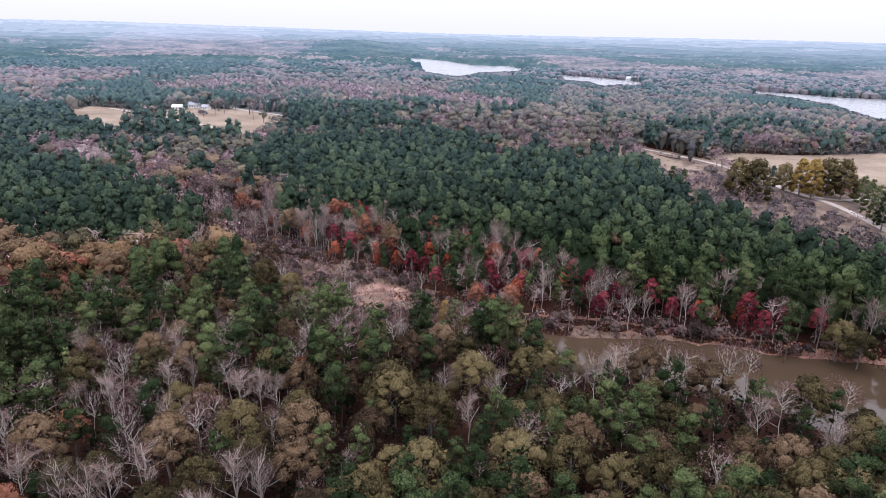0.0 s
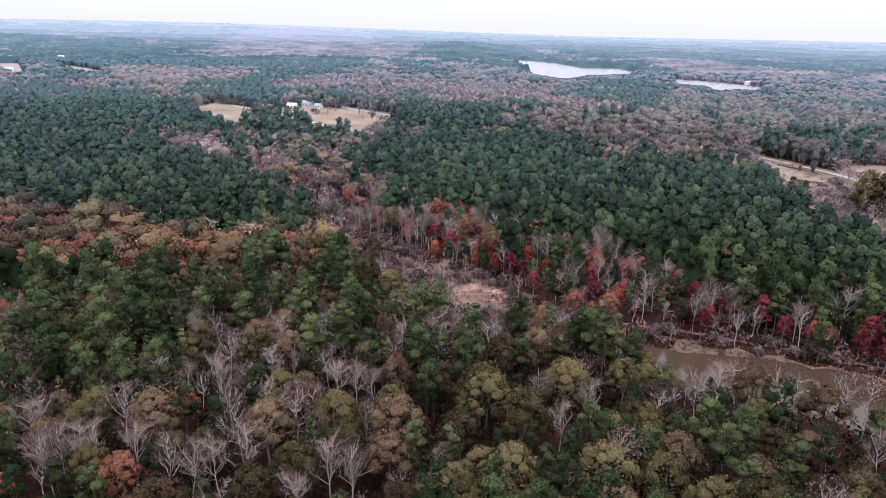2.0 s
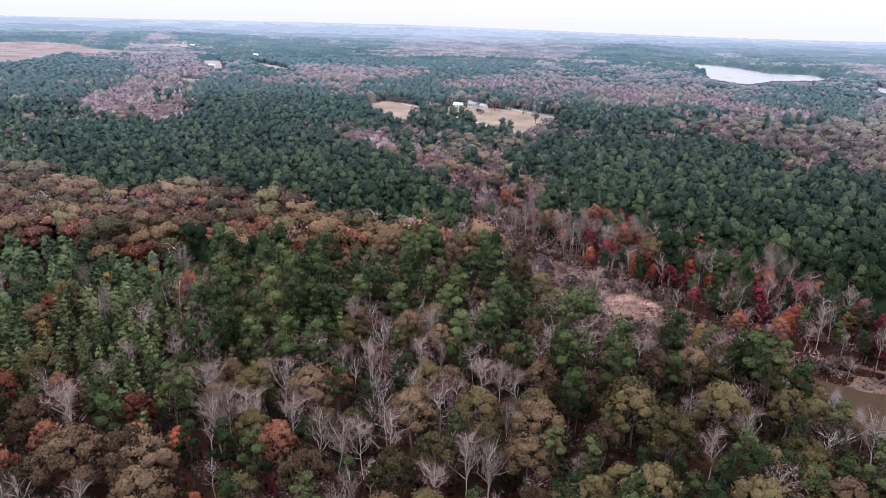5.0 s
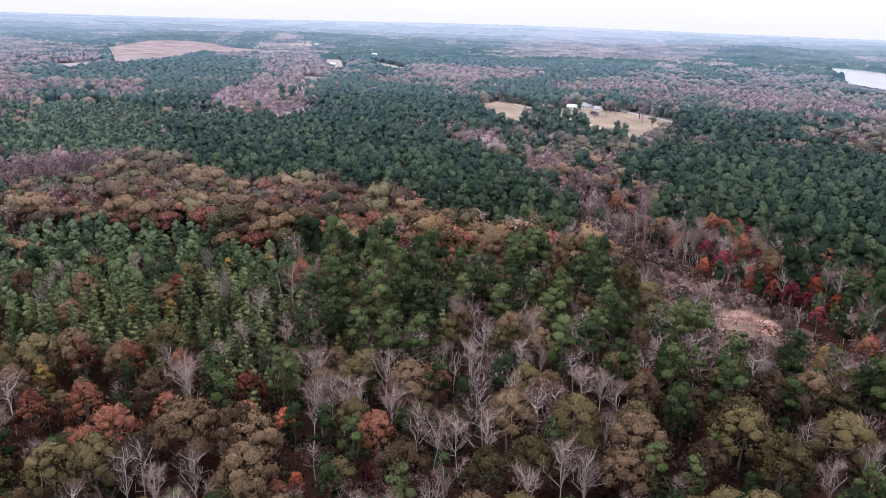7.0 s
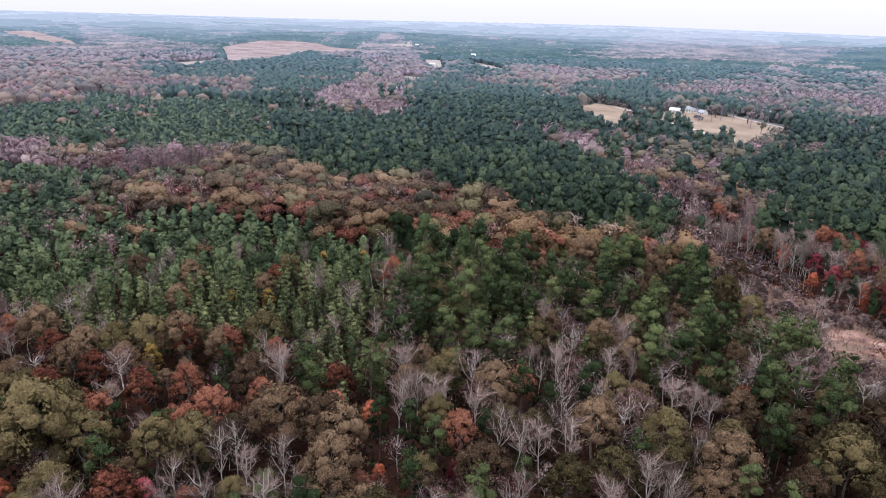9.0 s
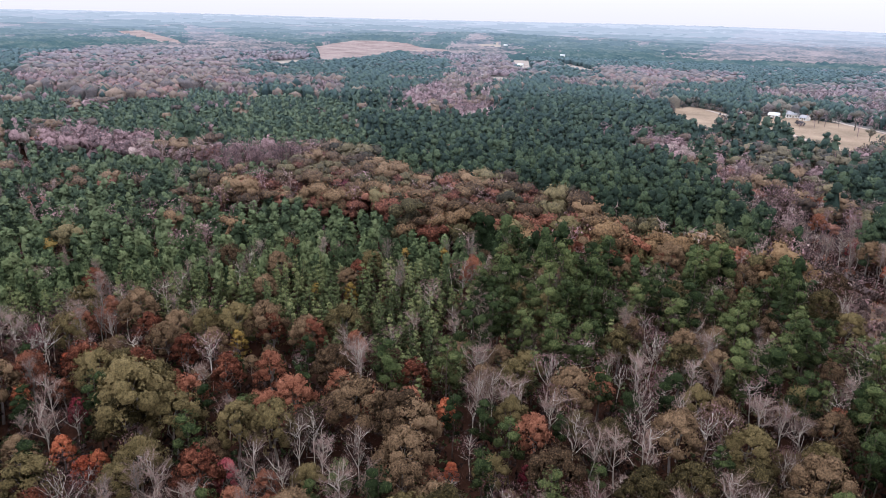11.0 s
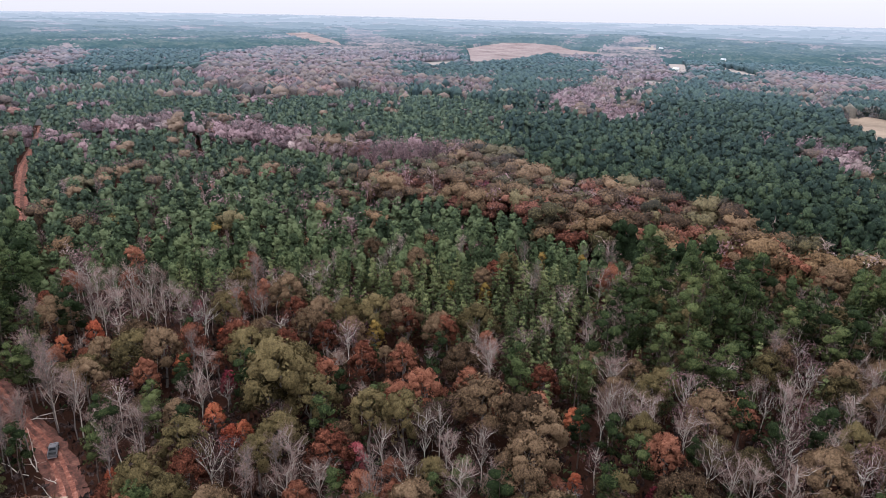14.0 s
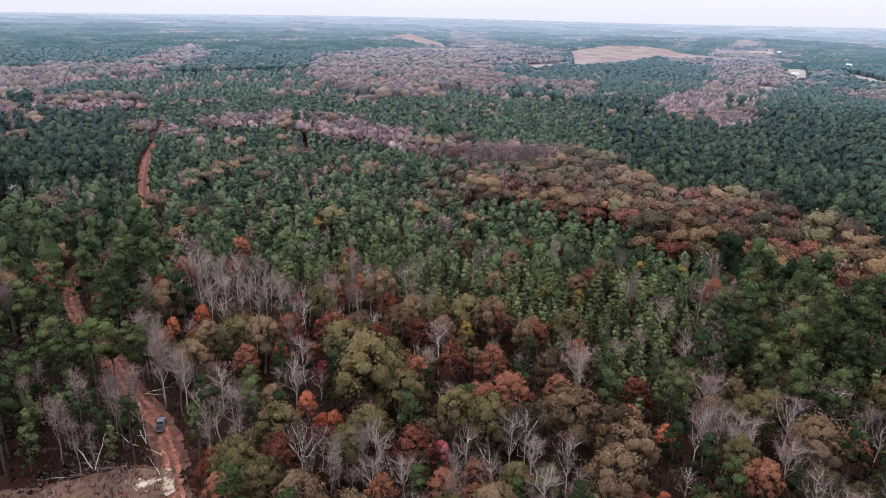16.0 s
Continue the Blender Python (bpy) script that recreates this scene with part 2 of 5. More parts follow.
def cards(rng, c, nrm, size, soft=None):
    """Small three-cornered leaf sprays at c, facing nrm, shaded along soft."""
    k = len(c)
    nrm = unit(nrm)
    if soft is not None:
        nrm = nrm * np.where((nrm * soft).sum(1) < 0, -1.0, 1.0)[:, None]
    a = unit(np.cross(nrm, rng.normal(size=(k, 3))))
    b = np.cross(nrm, a)
    s = (size * 0.62)[:, None]
    out, lift = rng.uniform(0.55, 1.25, (3, k, 1)), rng.uniform(-0.3, 0.2, (3, k, 1))
    turn = rng.uniform(-0.45, 0.45, (3, k, 1)) + np.array([0, 2.09, 4.19])[:, None, None]
    v = np.stack([c + s * (out[i] * (np.cos(turn[i]) * a + np.sin(turn[i]) * b) + lift[i] * nrm) for i in range(3)], 1)
    if soft is not None:
        v = np.concatenate([v, np.repeat(unit(soft + 0.35 * nrm)[:, None], 3, 1)], 2)
    return v.reshape(3 * k, -1), np.arange(3 * k).reshape(-1, 3)


def crown(rng, lobes, count, size, up=0.35, loose=0.55):
    """Leaf sprays over the outsides of several lobes (centre, radii)."""
    cs, rs = np.array([c for c, r in lobes]), np.array([r for c, r in lobes])
    middle = cs.mean(0) - (0, 0, rs[:, 2].mean() * 0.8)
    w = (rs.prod(1)) ** (2 / 3)
    pick = rng.choice(len(lobes), int(count * 2.2), p=w / w.sum())
    u = rng.normal(size=(len(pick), 3))
    u[:, 2] += up
    u = unit(u)
    p = cs[pick] + rs[pick] * u * rng.uniform(0.76, 1.1, (len(pick), 1))
    inside = np.zeros(len(pick), bool)
    for i in range(len(lobes)):
        inside |= (pick != i) & ((((p - cs[i]) / (rs[i] * 0.8)) ** 2).sum(1) < 1)
    keep = np.where(~inside & (u[:, 2] > rng.uniform(-0.9, -0.1, len(pick))))[0][:count]
    nrm = u[keep] / rs[pick[keep]] * rs[pick[keep]].mean(1)[:, None] + rng.normal(size=(len(keep), 3)) * loose
    return cards(rng, p[keep], nrm, size * rng.uniform(0.6, 1.35, len(keep)), 0.5 * u[keep] + 0.7 * unit(p[keep] - middle))


def tube(path, radii, sides=5):
    """A tapered limb along path."""
    path = np.asarray(path, float)
    d = np.gradient(path, axis=0)
    d /= np.linalg.norm(d, axis=1)[:, None] + 1e-9
    ref = np.where(abs(d[:, 2:3]) > 0.9, np.array([[1.0, 0, 0]]), np.array([[0, 0, 1.0]]))
    a = np.cross(d, ref)
    a /= np.linalg.norm(a, axis=1)[:, None] + 1e-9
    b = np.cross(d, a)
    ang = np.arange(sides) * 2 * math.pi / sides
    v = path[:, None] + np.asarray(radii)[:, None, None] * (np.cos(ang)[None, :, None] * a[:, None] + np.sin(ang)[None, :, None] * b[:, None])
    i, j = np.meshgrid(np.arange(len(path) - 1), np.arange(sides), indexing="ij")
    q = (j + 1) % sides
    f = np.stack([i * sides + j, i * sides + q, (i + 1) * sides + q, (i + 1) * sides + j], -1).reshape(-1, 4)
    return v.reshape(-1, 3), f


def joined(pieces):
    v, f, n = [], [], 0
    threes, soft = any(b.shape[1] == 3 for a, b in pieces), any(a.shape[1] == 6 for a, b in pieces)
    for a, b in pieces:
        a = with_normals(a, b) if soft else a
        if threes and b.shape[1] == 4:
            b = np.concatenate([b[:, :3], b[:, [0, 2, 3]]])
        v.append(a), f.append(b + n)
        n += len(a)
    return np.concatenate(v), np.concatenate(f)


def knit(v, f):
    """Joins every limb to the wood that it grows from."""
    if f.shape[1] == 4:
        f = np.concatenate([f[:, :3], f[:, [0, 2, 3]]])
    lab = np.arange(len(v))
    while True:
        low = lab.copy()
        np.minimum.at(low, f.ravel(), np.repeat(lab[f].min(1), 3))
        low = low[low]
        if (low == lab).all():
            break
        lab = low
    more = []
    for c in np.unique(lab)[1:]:
        own = np.where(lab == c)[0]
        d = np.linalg.norm(v - v[own[0]], axis=1)
        d[own] = 9e9
        more.append((own[0], own[1], int(d.argmin())))
    return v, np.concatenate([f, np.array(more, int).reshape(-1, 3)])


def bent(rng, a, b, n=4, wob=0.06):
    t = np.linspace(0, 1, n)[:, None]
    p = np.asarray(a) * (1 - t) + np.asarray(b) * t
    span = np.linalg.norm(np.subtract(b, a))
    p[1:-1] += rng.normal(size=(n - 2, 3)) * span * wob
    return p


# ---- kinds of tree: each gives trunk, limbs and leaf meshes (corners, faces) ----
def pine_shape(rng, h, wide, round_top=True):
    """A bare lower stem and a crown of layered boughs, rounded at the top in old trees, pointed in young ones."""
    bare = rng.uniform(0.36, 0.48) if round_top else rng.uniform(0.16, 0.26)
    lean = rng.normal(size=2) * 0.4
    top = np.array([lean[0], lean[1], h])
    trunk = tube(bent(rng, (0, 0, -0.3), top * 0.97, 5, 0.008), np.linspace(0.2, 0.05, 5) * h / 18, 5)
    lobes, limbs, n = [], [], 15
    for i in range(n):
        g = (i + rng.uniform(0, 0.9)) / n
        f = bare + (0.95 - bare) * g
        reach = wide * ((1.0 - 0.62 * g ** 2.2) if round_top else (1.0 - 0.82 * g)) * rng.uniform(0.4, 0.8)
        a = i * 2.4 + rng.uniform(-0.5, 0.5)
        c = top * f + np.array([math.cos(a) * reach, math.sin(a) * reach, 0.0])
        r = wide * rng.uniform(0.3, 0.48) * (1.0 if round_top else 1.05 - 0.35 * g)
        lobes.append((c, (r, r, r * rng.uniform(0.55, 0.8))))
        if i % 2 == 0:
            limbs.append(tube(bent(rng, top * (f - 0.04), c, 3, 0.05), (0.07, 0.05, 0.02), 3))
    r = wide * (0.4 if round_top else 0.24)
    lobes.append((top - (0, 0, r * 0.7), (r, r, r * (0.85 if round_top else 1.7))))
    return trunk, joined(limbs), lobes


def oak_shape(rng, h, wide, low=0.36):
    """A forked stem under a broad dome of many small leafy lobes."""
    stem = bent(rng, (0, 0, -0.3), (rng.normal() * 0.3, rng.normal() * 0.3, h * 0.62), 5, 0.02)
    trunk = tube(stem, np.linspace(0.3, 0.12, 5) * h / 15, 6)
    lobes, limbs, n = [], [], 36
    squash, way = rng.uniform(0.8, 1.0), rng.uniform(0, 6.28)
    for i in range(n):
        a = i * 2.39996 + rng.uniform(-0.25, 0.25)
        s = math.sqrt((i + 0.5) / n)
        q = wide * 0.78 * s * (1.0 - (1 - squash) * math.cos(a - way) ** 2) * rng.uniform(0.86, 1.08)
        c = np.array([math.cos(a) * q, math.sin(a) * q, h * (0.88 - low * s ** 2.1) + rng.uniform(-0.04, 0.03) * h])
        r = wide * rng.uniform(0.18, 0.28)
        lobes.append((c, (r, r, r * rng.uniform(0.72, 0.95))))
        if i % 4 == 0:
            k = rng.uniform(2.0, 3.9)
            start = stem[int(k)] * (1 - k % 1) + stem[int(k) + 1] * (k % 1)
            limbs.append(tube(bent(rng, start, c, 4, 0.06), (0.15, 0.1, 0.06, 0.03), 3))
    return trunk, joined(limbs), lobes


def bare_shape(rng, h, wide, twigs=430):
    """Pale upright limbs that fork twice, with fine twigs."""
    trunk_path = bent(rng, (0, 0, -0.3), (rng.normal() * 0.5, rng.normal() * 0.5, h * 0.93), 6, 0.012)
    trunk = tube(trunk_path, np.linspace(0.13, 0.03, 6) * h / 15, 5)
    limbs, ends = [], []
    for i in range(13):
        f = rng.uniform(0.34, 0.9)
        k = f * 5
        s = trunk_path[int(k)] * (1 - k % 1) + trunk_path[min(5, int(k) + 1)] * (k % 1)
        a = i * 2.4 + rng.uniform(-0.4, 0.4)
        ln = (1.08 - f) * h * rng.uniform(0.5, 0.72)
        out = wide * rng.uniform(0.35, 1.15) * (1.15 - 0.6 * f)
        ln *= rng.uniform(0.55, 1.1)
        e = s + np.array([math.cos(a) * out, math.sin(a) * out, ln])
        e[2] = min(e[2], h * rng.uniform(0.9, 1.04))
        p = bent(rng, s, e, 4, 0.1)
        limbs.append(tube(p, (0.072, 0.056, 0.038, 0.014), 3))
        for j in range(2):
            q = p[1] * (1 - j / 2) + p[3] * j / 2
            e2 = q + np.array([math.cos(a + rng.normal()), math.sin(a + rng.normal()), rng.uniform(0.5, 1.5)]) * rng.uniform(0.7, 1.7)
            limbs.append(tube(bent(rng, q, e2, 3, 0.06), (0.03, 0.021, 0.01), 3))
            ends.append((q, e2))
    tw = []
    for i in range(twigs):
        q, e2 = ends[rng.integers(len(ends))]
        s = q + (e2 - q) * rng.random()
        e = s + rng.normal(size=3) * (0.8, 0.8, 0.55) + (0, 0, 0.5)
        side = np.cross(e - s, rng.normal(size=3))
        side *= 0.015 / (np.linalg.norm(side) + 1e-9)
        tw.append((np.array([s - side, s + side, e]), np.array([[0, 1, 2]])))
    return trunk, joined(limbs), joined(tw)


# ---- the plan ----
POND = [(11.1, 179.0), (34.5, 174.3), (49.9, 173.4), (65.1, 172.1), (79.3, 168.7), (92.2, 163.7), (115.4, 160.8), (125.2, 159.8), (93.6, 112.1), (87.8, 115.4), (84.1, 126.6), (78.7, 135.3), (68.4, 141.2), (57.3, 147.5), (44.4, 150.2), (31.0, 153.0), (22.3, 163.1), (16.9, 170.4)]  # muddy pond
SAND = [(-29.0, 200.1), (-25.9, 206.8), (-22.2, 209.1), (-16.9, 207.4), (-12.7, 204.7), (-9.7, 200.5), (-10.3, 194.8), (-14.0, 192.8), (-17.4, 192.6), (-21.2, 188.8), (-24.9, 191.2)]  # bare washed-out sand
MARSH = [(-74.8, 244.8), (-44.7, 229.8), (-27.8, 221.8), (-7.9, 212.2), (3.2, 191.3), (13.0, 184.7), (47.7, 177.3), (68.4, 172.6), (49.5, 171.5), (28.1, 173.9), (12.6, 176.7), (6.1, 169.7), (-11.8, 162.8), (-27.3, 169.0), (-40.3, 188.7), (-65.5, 219.2)]  # open wet bottom with shrubs
PINE_B = [(-104, 350), (-108, 426), (-33, 450), (11, 416), (44, 371), (75, 342), (109, 316), (109.9, 289.0), (117.0, 249.1), (127.7, 224.7), (140.3, 208.1), (153.0, 192.7), (127.2, 154.6), (112.5, 160.5), (82.4, 169.7), (65.0, 176.7), (45.1, 193.7), (22.0, 220.2), (-5.1, 238.5), (-41.0, 259.3), (-66.6, 296.7)]  # old pines beyond the pond
BANK = [(-75.4, 291.1), (-43.4, 274.6), (-5.4, 252.5), (23.2, 233.1), (47.8, 205.1), (68.9, 187.1), (87.2, 179.7), (119.1, 169.9), (134.7, 163.7), (120.9, 144.2), (108.5, 152.4), (78.4, 158.7), (39.7, 165.0), (15.3, 175.0), (-7.3, 195.9), (-35.3, 221.7), (-66.7, 246.9)]  # mixed trees on the far bank
BELT_C = [(-272.9, 122.5), (-283, 162), (-318, 204), (-292, 216), (-236, 204), (-207, 230), (-166.3, 229.3), (-133.4, 208.7), (-108.1, 212.9), (-79.7, 217.2), (-64.0, 194.3), (-102.1, 192.5), (-110.8, 170.4), (-136.1, 181.0), (-142.5, 160.5), (-171.8, 149.3), (-194.1, 154.3), (-236.2, 135.0), (-250.4, 112.1)]  # brown hardwood belt between the pine stands
FIELD_1 = [(-350, 635), (-346, 674), (-310, 663), (-265, 614), (-263, 579), (-227, 490), (-231, 472), (-251, 486), (-287, 524)]
FIELD_2 = [(-273, 634), (-262, 684), (-191, 670), (-132, 613), (-138, 561), (-131, 471), (-148, 461), (-173, 478), (-190, 474), (-217, 516)]
THIN = [(-65, 533), (-15, 616), (83, 596), (139, 496), (161, 422), (126, 374), (72, 409), (40, 438), (-12, 498)]  # grazed ground with scattered trees
FIELD_3 = [(180, 471), (211, 489), (254, 486), (325, 506), (380, 495), (274, 349), (239, 364), (205, 382), (191, 408), (177, 442)]
GRAVEL = [(110, 536), (144, 496), (174, 446), (184, 407), (188, 366), (196, 335), (194, 290), (190, 238)]  # gravel road
SIDE = [(194, 353), (209, 347), (233, 355), (278, 362)]
LANE = [(-319, 659), (-295, 641), (-271, 615)]
LANE_2 = [(-281, 744), (-251, 722), (-222, 696), (-197, 672), (-163, 647), (-134, 619), (-110, 600), (-90, 578), (-68, 540)]
# parts of the fields that the camera sees, traced from its view
VIS_1 = [(-330, 607), (-343, 658), (-317, 654), (-271, 615), (-270, 595), (-263, 543), (-289, 580), (-313, 598)]
VIS_2 = [(-271, 620), (-271, 680), (-251, 684), (-229, 642), (-185, 629), (-168, 646), (-138, 626), (-136, 599), (-149, 571), (-152, 531), (-159, 533), (-178, 565), (-202, 561), (-223, 621), (-244, 609)]
VIS_3 = [(194, 474), (210, 479), (208, 463), (236, 459), (264, 491), (286, 494), (312, 484), (357, 473), (317, 417), (271, 417), (253, 427), (266, 457), (232, 442), (210, 459)]
THIN_OPEN_2 = [(141, 502), (163, 505), (167, 440), (158, 420), (143, 440)]
LANE_3 = [(-220, 584), (-183, 546), (-156, 514)]
LAKE = [(-148, 1999), (-73, 1930), (-3, 1832), (62, 1636), (142, 1650), (171, 1503), (123, 1422), (64, 1379), (39, 1284), (13, 1243), (-23, 1308), (-43, 1352), (-56, 1486), (-93, 1664)]
LAKE_2 = [(444, 1121), (460, 1064), (508, 1039), (544, 996), (608, 972), (657, 896), (611, 746), (427, 577), (452, 715), (458, 765), (468, 816), (488, 877), (480, 917), (475, 969), (451, 1023)]
LAKE_3 = [(208, 1350), (237, 1328), (278, 1296), (306, 1262), (332, 1191), (318, 1138), (276, 1136), (242, 1102), (236, 1184), (205, 1226)]
CUT = [(-1568, 1024), (-1757, 1202), (-1962, 1429), (-1933, 1521), (-1746, 1481), (-1554, 1359), (-1328, 1275), (-1169, 1112), (-1160, 1001), (-1202, 978), (-1066, 804), (-1014, 667)]  # pink clear-cut
FIELD_4 = [(-1104, 615), (-1133, 734), (-1083, 701), (-938, 548)]
FIELD_5 = [(-1469, 1509), (-1640, 1799), (-1283, 1411)]
FIELD_6 = [(-1038, 1159), (-940, 1125), (-730, 883), (-741, 866)]
FIELD_7 = [(-945, 1196), (-709, 1028), (-620, 897), (-705, 952)]
FIELD_8 = [(-706, 751), (-670, 765), (-585, 662), (-612, 655)]
FIELD_9 = [(-2874, 971), (-3003, 1121), (-2001, 847), (-1583, 681), (-1865, 721)]
FIELD_10 = [(-1662, 1715), (-1600, 1765), (-1424, 1577), (-1476, 1547)]
ROAD = [(-562, 12), (-475, 4), (-411, -3), (-337.1, -5.5), (-292.8, -5.7), (-260.9, -13.9), (-239.5, -24.5), (-214.9, -27.2), (-196.9, -24.8), (-180.0, -19.1), (-163.7, -14.0), (-149.9, -10.5), (-134.7, -5.4), (-122.6, -3.3), (-111.5, -2.4), (-100.7, -2.2)]  # red dirt track
CLEARING = [(-120.5, -43.6), (-119.7, -33.9), (-119.1, -25.4), (-119.0, -17.4), (-120.0, -9.1), (-116.0, -3.4), (-107.2, 0.4), (-94.6, 2.9), (-73.1, 4.0), (-89.2, -36.2)]  # grassy opening
WASH = [(-113.3, -9.6), (-115.1, -8.3), (-113.6, -6.8), (-114.2, -5.1), (-116.3, -4.1), (-115.8, -3.0), (-112.2, -2.6), (-109.0, -2.5), (-108.0, -4.0), (-110.7, -5.4), (-110.7, -7.1), (-110.3, -8.5)]
SCRUB = [(138, 488), (170, 434), (180, 397), (184, 357), (192, 327), (190, 284), (185, 232), (153.0, 192.7), (140.3, 208.1), (127.7, 224.7), (117.0, 249.1), (109.9, 289.0), (103, 316)]  # low scrub below the gravel road
YARD = [(203, 420), (235, 434), (265, 407), (306, 393), (215, 267), (195, 292), (194, 332), (187, 363)]
FARPINE_1 = [(-516, 574), (-504, 705), (-344, 629), (-246, 460), (-242, 405), (-329, 402), (-384, 420)]
FARPINE_2 = [(-821, 562), (-1025, 874), (-642, 673), (-524, 457), (-620, 434)]
FARPINE_3 = [(-1441, 131), (-2371, 620), (-1316, 480), (-1008, 230), (-916, 61), (-844, -31)]
FARPINE_4 = [(-94, 611), (-81, 663), (-46, 622), (-43, 524), (-72, 519)]
POND_SEEN = [(11.0, 176.7), (24.8, 172.3), (42.4, 174.8), (50.0, 173.4), (65.3, 172.5), (83.8, 168.3), (97.2, 161.8), (116.7, 162.8), (126.7, 157.5), (112.6, 136.7), (102.4, 139.4), (94.9, 144.1), (90.2, 147.9), (80.6, 145.0), (75.6, 152.2), (68.1, 154.7), (59.5, 152.2), (60.5, 159.8), (55.2, 164.3), (46.2, 163.8), (38.0, 160.1), (33.4, 167.5), (18.7, 172.6)]
PINK_A = [(-1084, -229), (-999, -148), (-1126, -104), (-1054, -61), (-901, -33), (-758, -78), (-671, -87), (-646, -47), (-656, -7), (-571, -9), (-522, -40), (-551, -63), (-571, -82), (-474, -61), (-414, -68), (-417, -96)]
PINK_B = [(-1005, -49), (-1139, -13), (-1497, 51), (-1624, 107), (-1303, 106), (-1062, 57), (-944, 4), (-898, -39)]
PINK_C = [(-889, 193), (-1290, 303), (-1509, 457), (-1643, 719), (-1316, 633), (-778, 407), (-692, 485), (-600, 412), (-684, 368), (-706, 310), (-620, 226), (-657, 193), (-751, 189)]
GREY_D = [(-3020, 1306), (-1808, 967), (-1391, 891), (-1116, 716), (-1038, 505), (-1315, 576)]
GREY_F = [(-563, 464), (-618, 588), (-919, 904), (-1142, 972), (-1712, 1789), (-1015, 1185), (-648, 738), (-572, 612), (-398, 441), (-338, 366), (-382, 358), (-419, 356)]
PINK_G = [(-614, 934), (-674, 1101), (-598, 1051), (-489, 1111), (-438, 975), (-494, 852), (-508, 788)]
PINK_H = [(-717, 1050), (-636, 1057), (-561, 976), (-548, 1066), (-493, 1032), (-430, 889), (-456, 772), (-526, 766)]
MAUVE_1 = [(-294, 886), (-379, 1196), (-394, 1547), (-215, 1122), (-105, 1106), (10, 1058), (84, 998), (50, 501), (12, 530), (-43, 525), (-77, 582), (-149, 690), (-215, 727)]
MAUVE_2 = [(234, 2152), (429, 2024), (557, 1564), (709, 1465), (1058, 1716), (1277, 1593), (608, 745), (612, 982), (429, 1074), (314, 1094), (225, 1356)]
MAUVE_3 = [(-2450, 5751), (-4303, 13318), (-596, 2468), (-402, 2714), (-404, 1686), (-631, 1559), (-733, 1469), (-1130, 2258)]
SAGE_1 = [(-11, 658), (108, 790), (169, 1011), (318, 805), (358, 668), (286, 576), (216, 516), (155, 396), (77, 439), (4, 455)]
SAGE_2 = [(-200, 397), (-172, 427), (-133, 438), (-118, 410), (-130, 365), (-168, 360)]
FARPINE_5 = [(-2941, -599), (-2356, -10), (-1722, 96), (-1555, 97), (-1116, -16), (-1118, -103), (-1020, -163), (-1075, -226)]
FARPINE_6 = [(-924, 450), (-1012, 650), (-1207, 982), (-917, 877), (-689, 681), (-540, 444), (-616, 440), (-716, 386)]
FARPINE_7 = [(-855, 1118), (-916, 1417), (-728, 1458), (-486, 1449), (-385, 1469), (-346, 1066), (-404, 920), (-502, 933), (-612, 948)]
FARPINE_8 = [(-429, 798), (-373, 927), (-275, 703), (-253, 581), (-291, 588), (-344, 629)]
FARPINE_9 = [(46, 993), (134, 1214), (173, 1038), (98, 719), (60, 671), (-1, 776)]
WHITES = [(-208.9, 2.8), (-205.5, 20.4), (-178.7, 32.2), (-153.9, 28.7), (-156.4, 17.0), (-176.0, 4.0)]
BANK_GRASS = [(-0.2, 189.8), (20.0, 188.5), (36.4, 186.2), (52.1, 182.3), (67.2, 178.5), (81.8, 174.9), (97.3, 168.0), (117.2, 163.8), (127.2, 162.7), (124.8, 159.2), (115.0, 160.2), (91.9, 163.0), (79.0, 168.0), (64.9, 171.4), (49.7, 172.3), (34.2, 172.8), (19.5, 174.2), (9.6, 179.7), (1.5, 182.3)]
GREY_1 = [(-246, 411), (-176, 346), (-139, 325), (-108, 294), (-79.5, 255.9), (-72.8, 224.4)]
CREEK_WOODS = [(-164.1, 366.1), (-131.1, 342.6), (-113.1, 349.3), (-86.5, 324.8), (-57.1, 298.4), (-38.6, 257.5), (-19.5, 216.8), (-27.1, 189.6), (-37.0, 188.9), (-47.9, 192.9), (-63.7, 213.3), (-78.6, 227.8), (-88.7, 270.1), (-102.6, 298.9), (-131.8, 321.9)]  # bare and mixed hardwoods along the creek
CREEK = [(-95.0, 288.3), (-69.0, 246.4), (-51.5, 221.2), (-34.6, 203.1), (-22.9, 191.4)]
GREY_2 = [(-484, 48), (-474, 87), (-429, 115), (-387, 130), (-346, 150), (-315, 187)]
GREY_8 = [(-310, 836), (-260, 950), (-164, 883), (-61, 830), (41, 723)]



def inside(poly, x, y):
    x, y = np.asarray(x, float), np.asarray(y, float)
    r = np.zeros(x.shape, bool)
    for (x0, y0), (x1, y1) in zip(poly, poly[1:] + poly[:1]):
        if y0 != y1:
            r ^= ((y0 > y) != (y1 > y)) & (x < (x1 - x0) * (y - y0) / (y1 - y0) + x0)
    return r


def from_line(line, x, y, closed=False):
    """Distance from a line of points."""
    x, y = np.asarray(x, float), np.asarray(y, float)
    best = np.full(x.shape, 1e9)
    for (x0, y0), (x1, y1) in zip(line, line[1:] + (line[:1] if closed else [])):
        dx, dy = x1 - x0, y1 - y0
        t = np.clip(((x - x0) * dx + (y - y0) * dy) / (dx * dx + dy * dy + 1e-9), 0, 1)
        best = np.minimum(best, np.hypot(x - x0 - t * dx, y - y0 - t * dy))
    return best


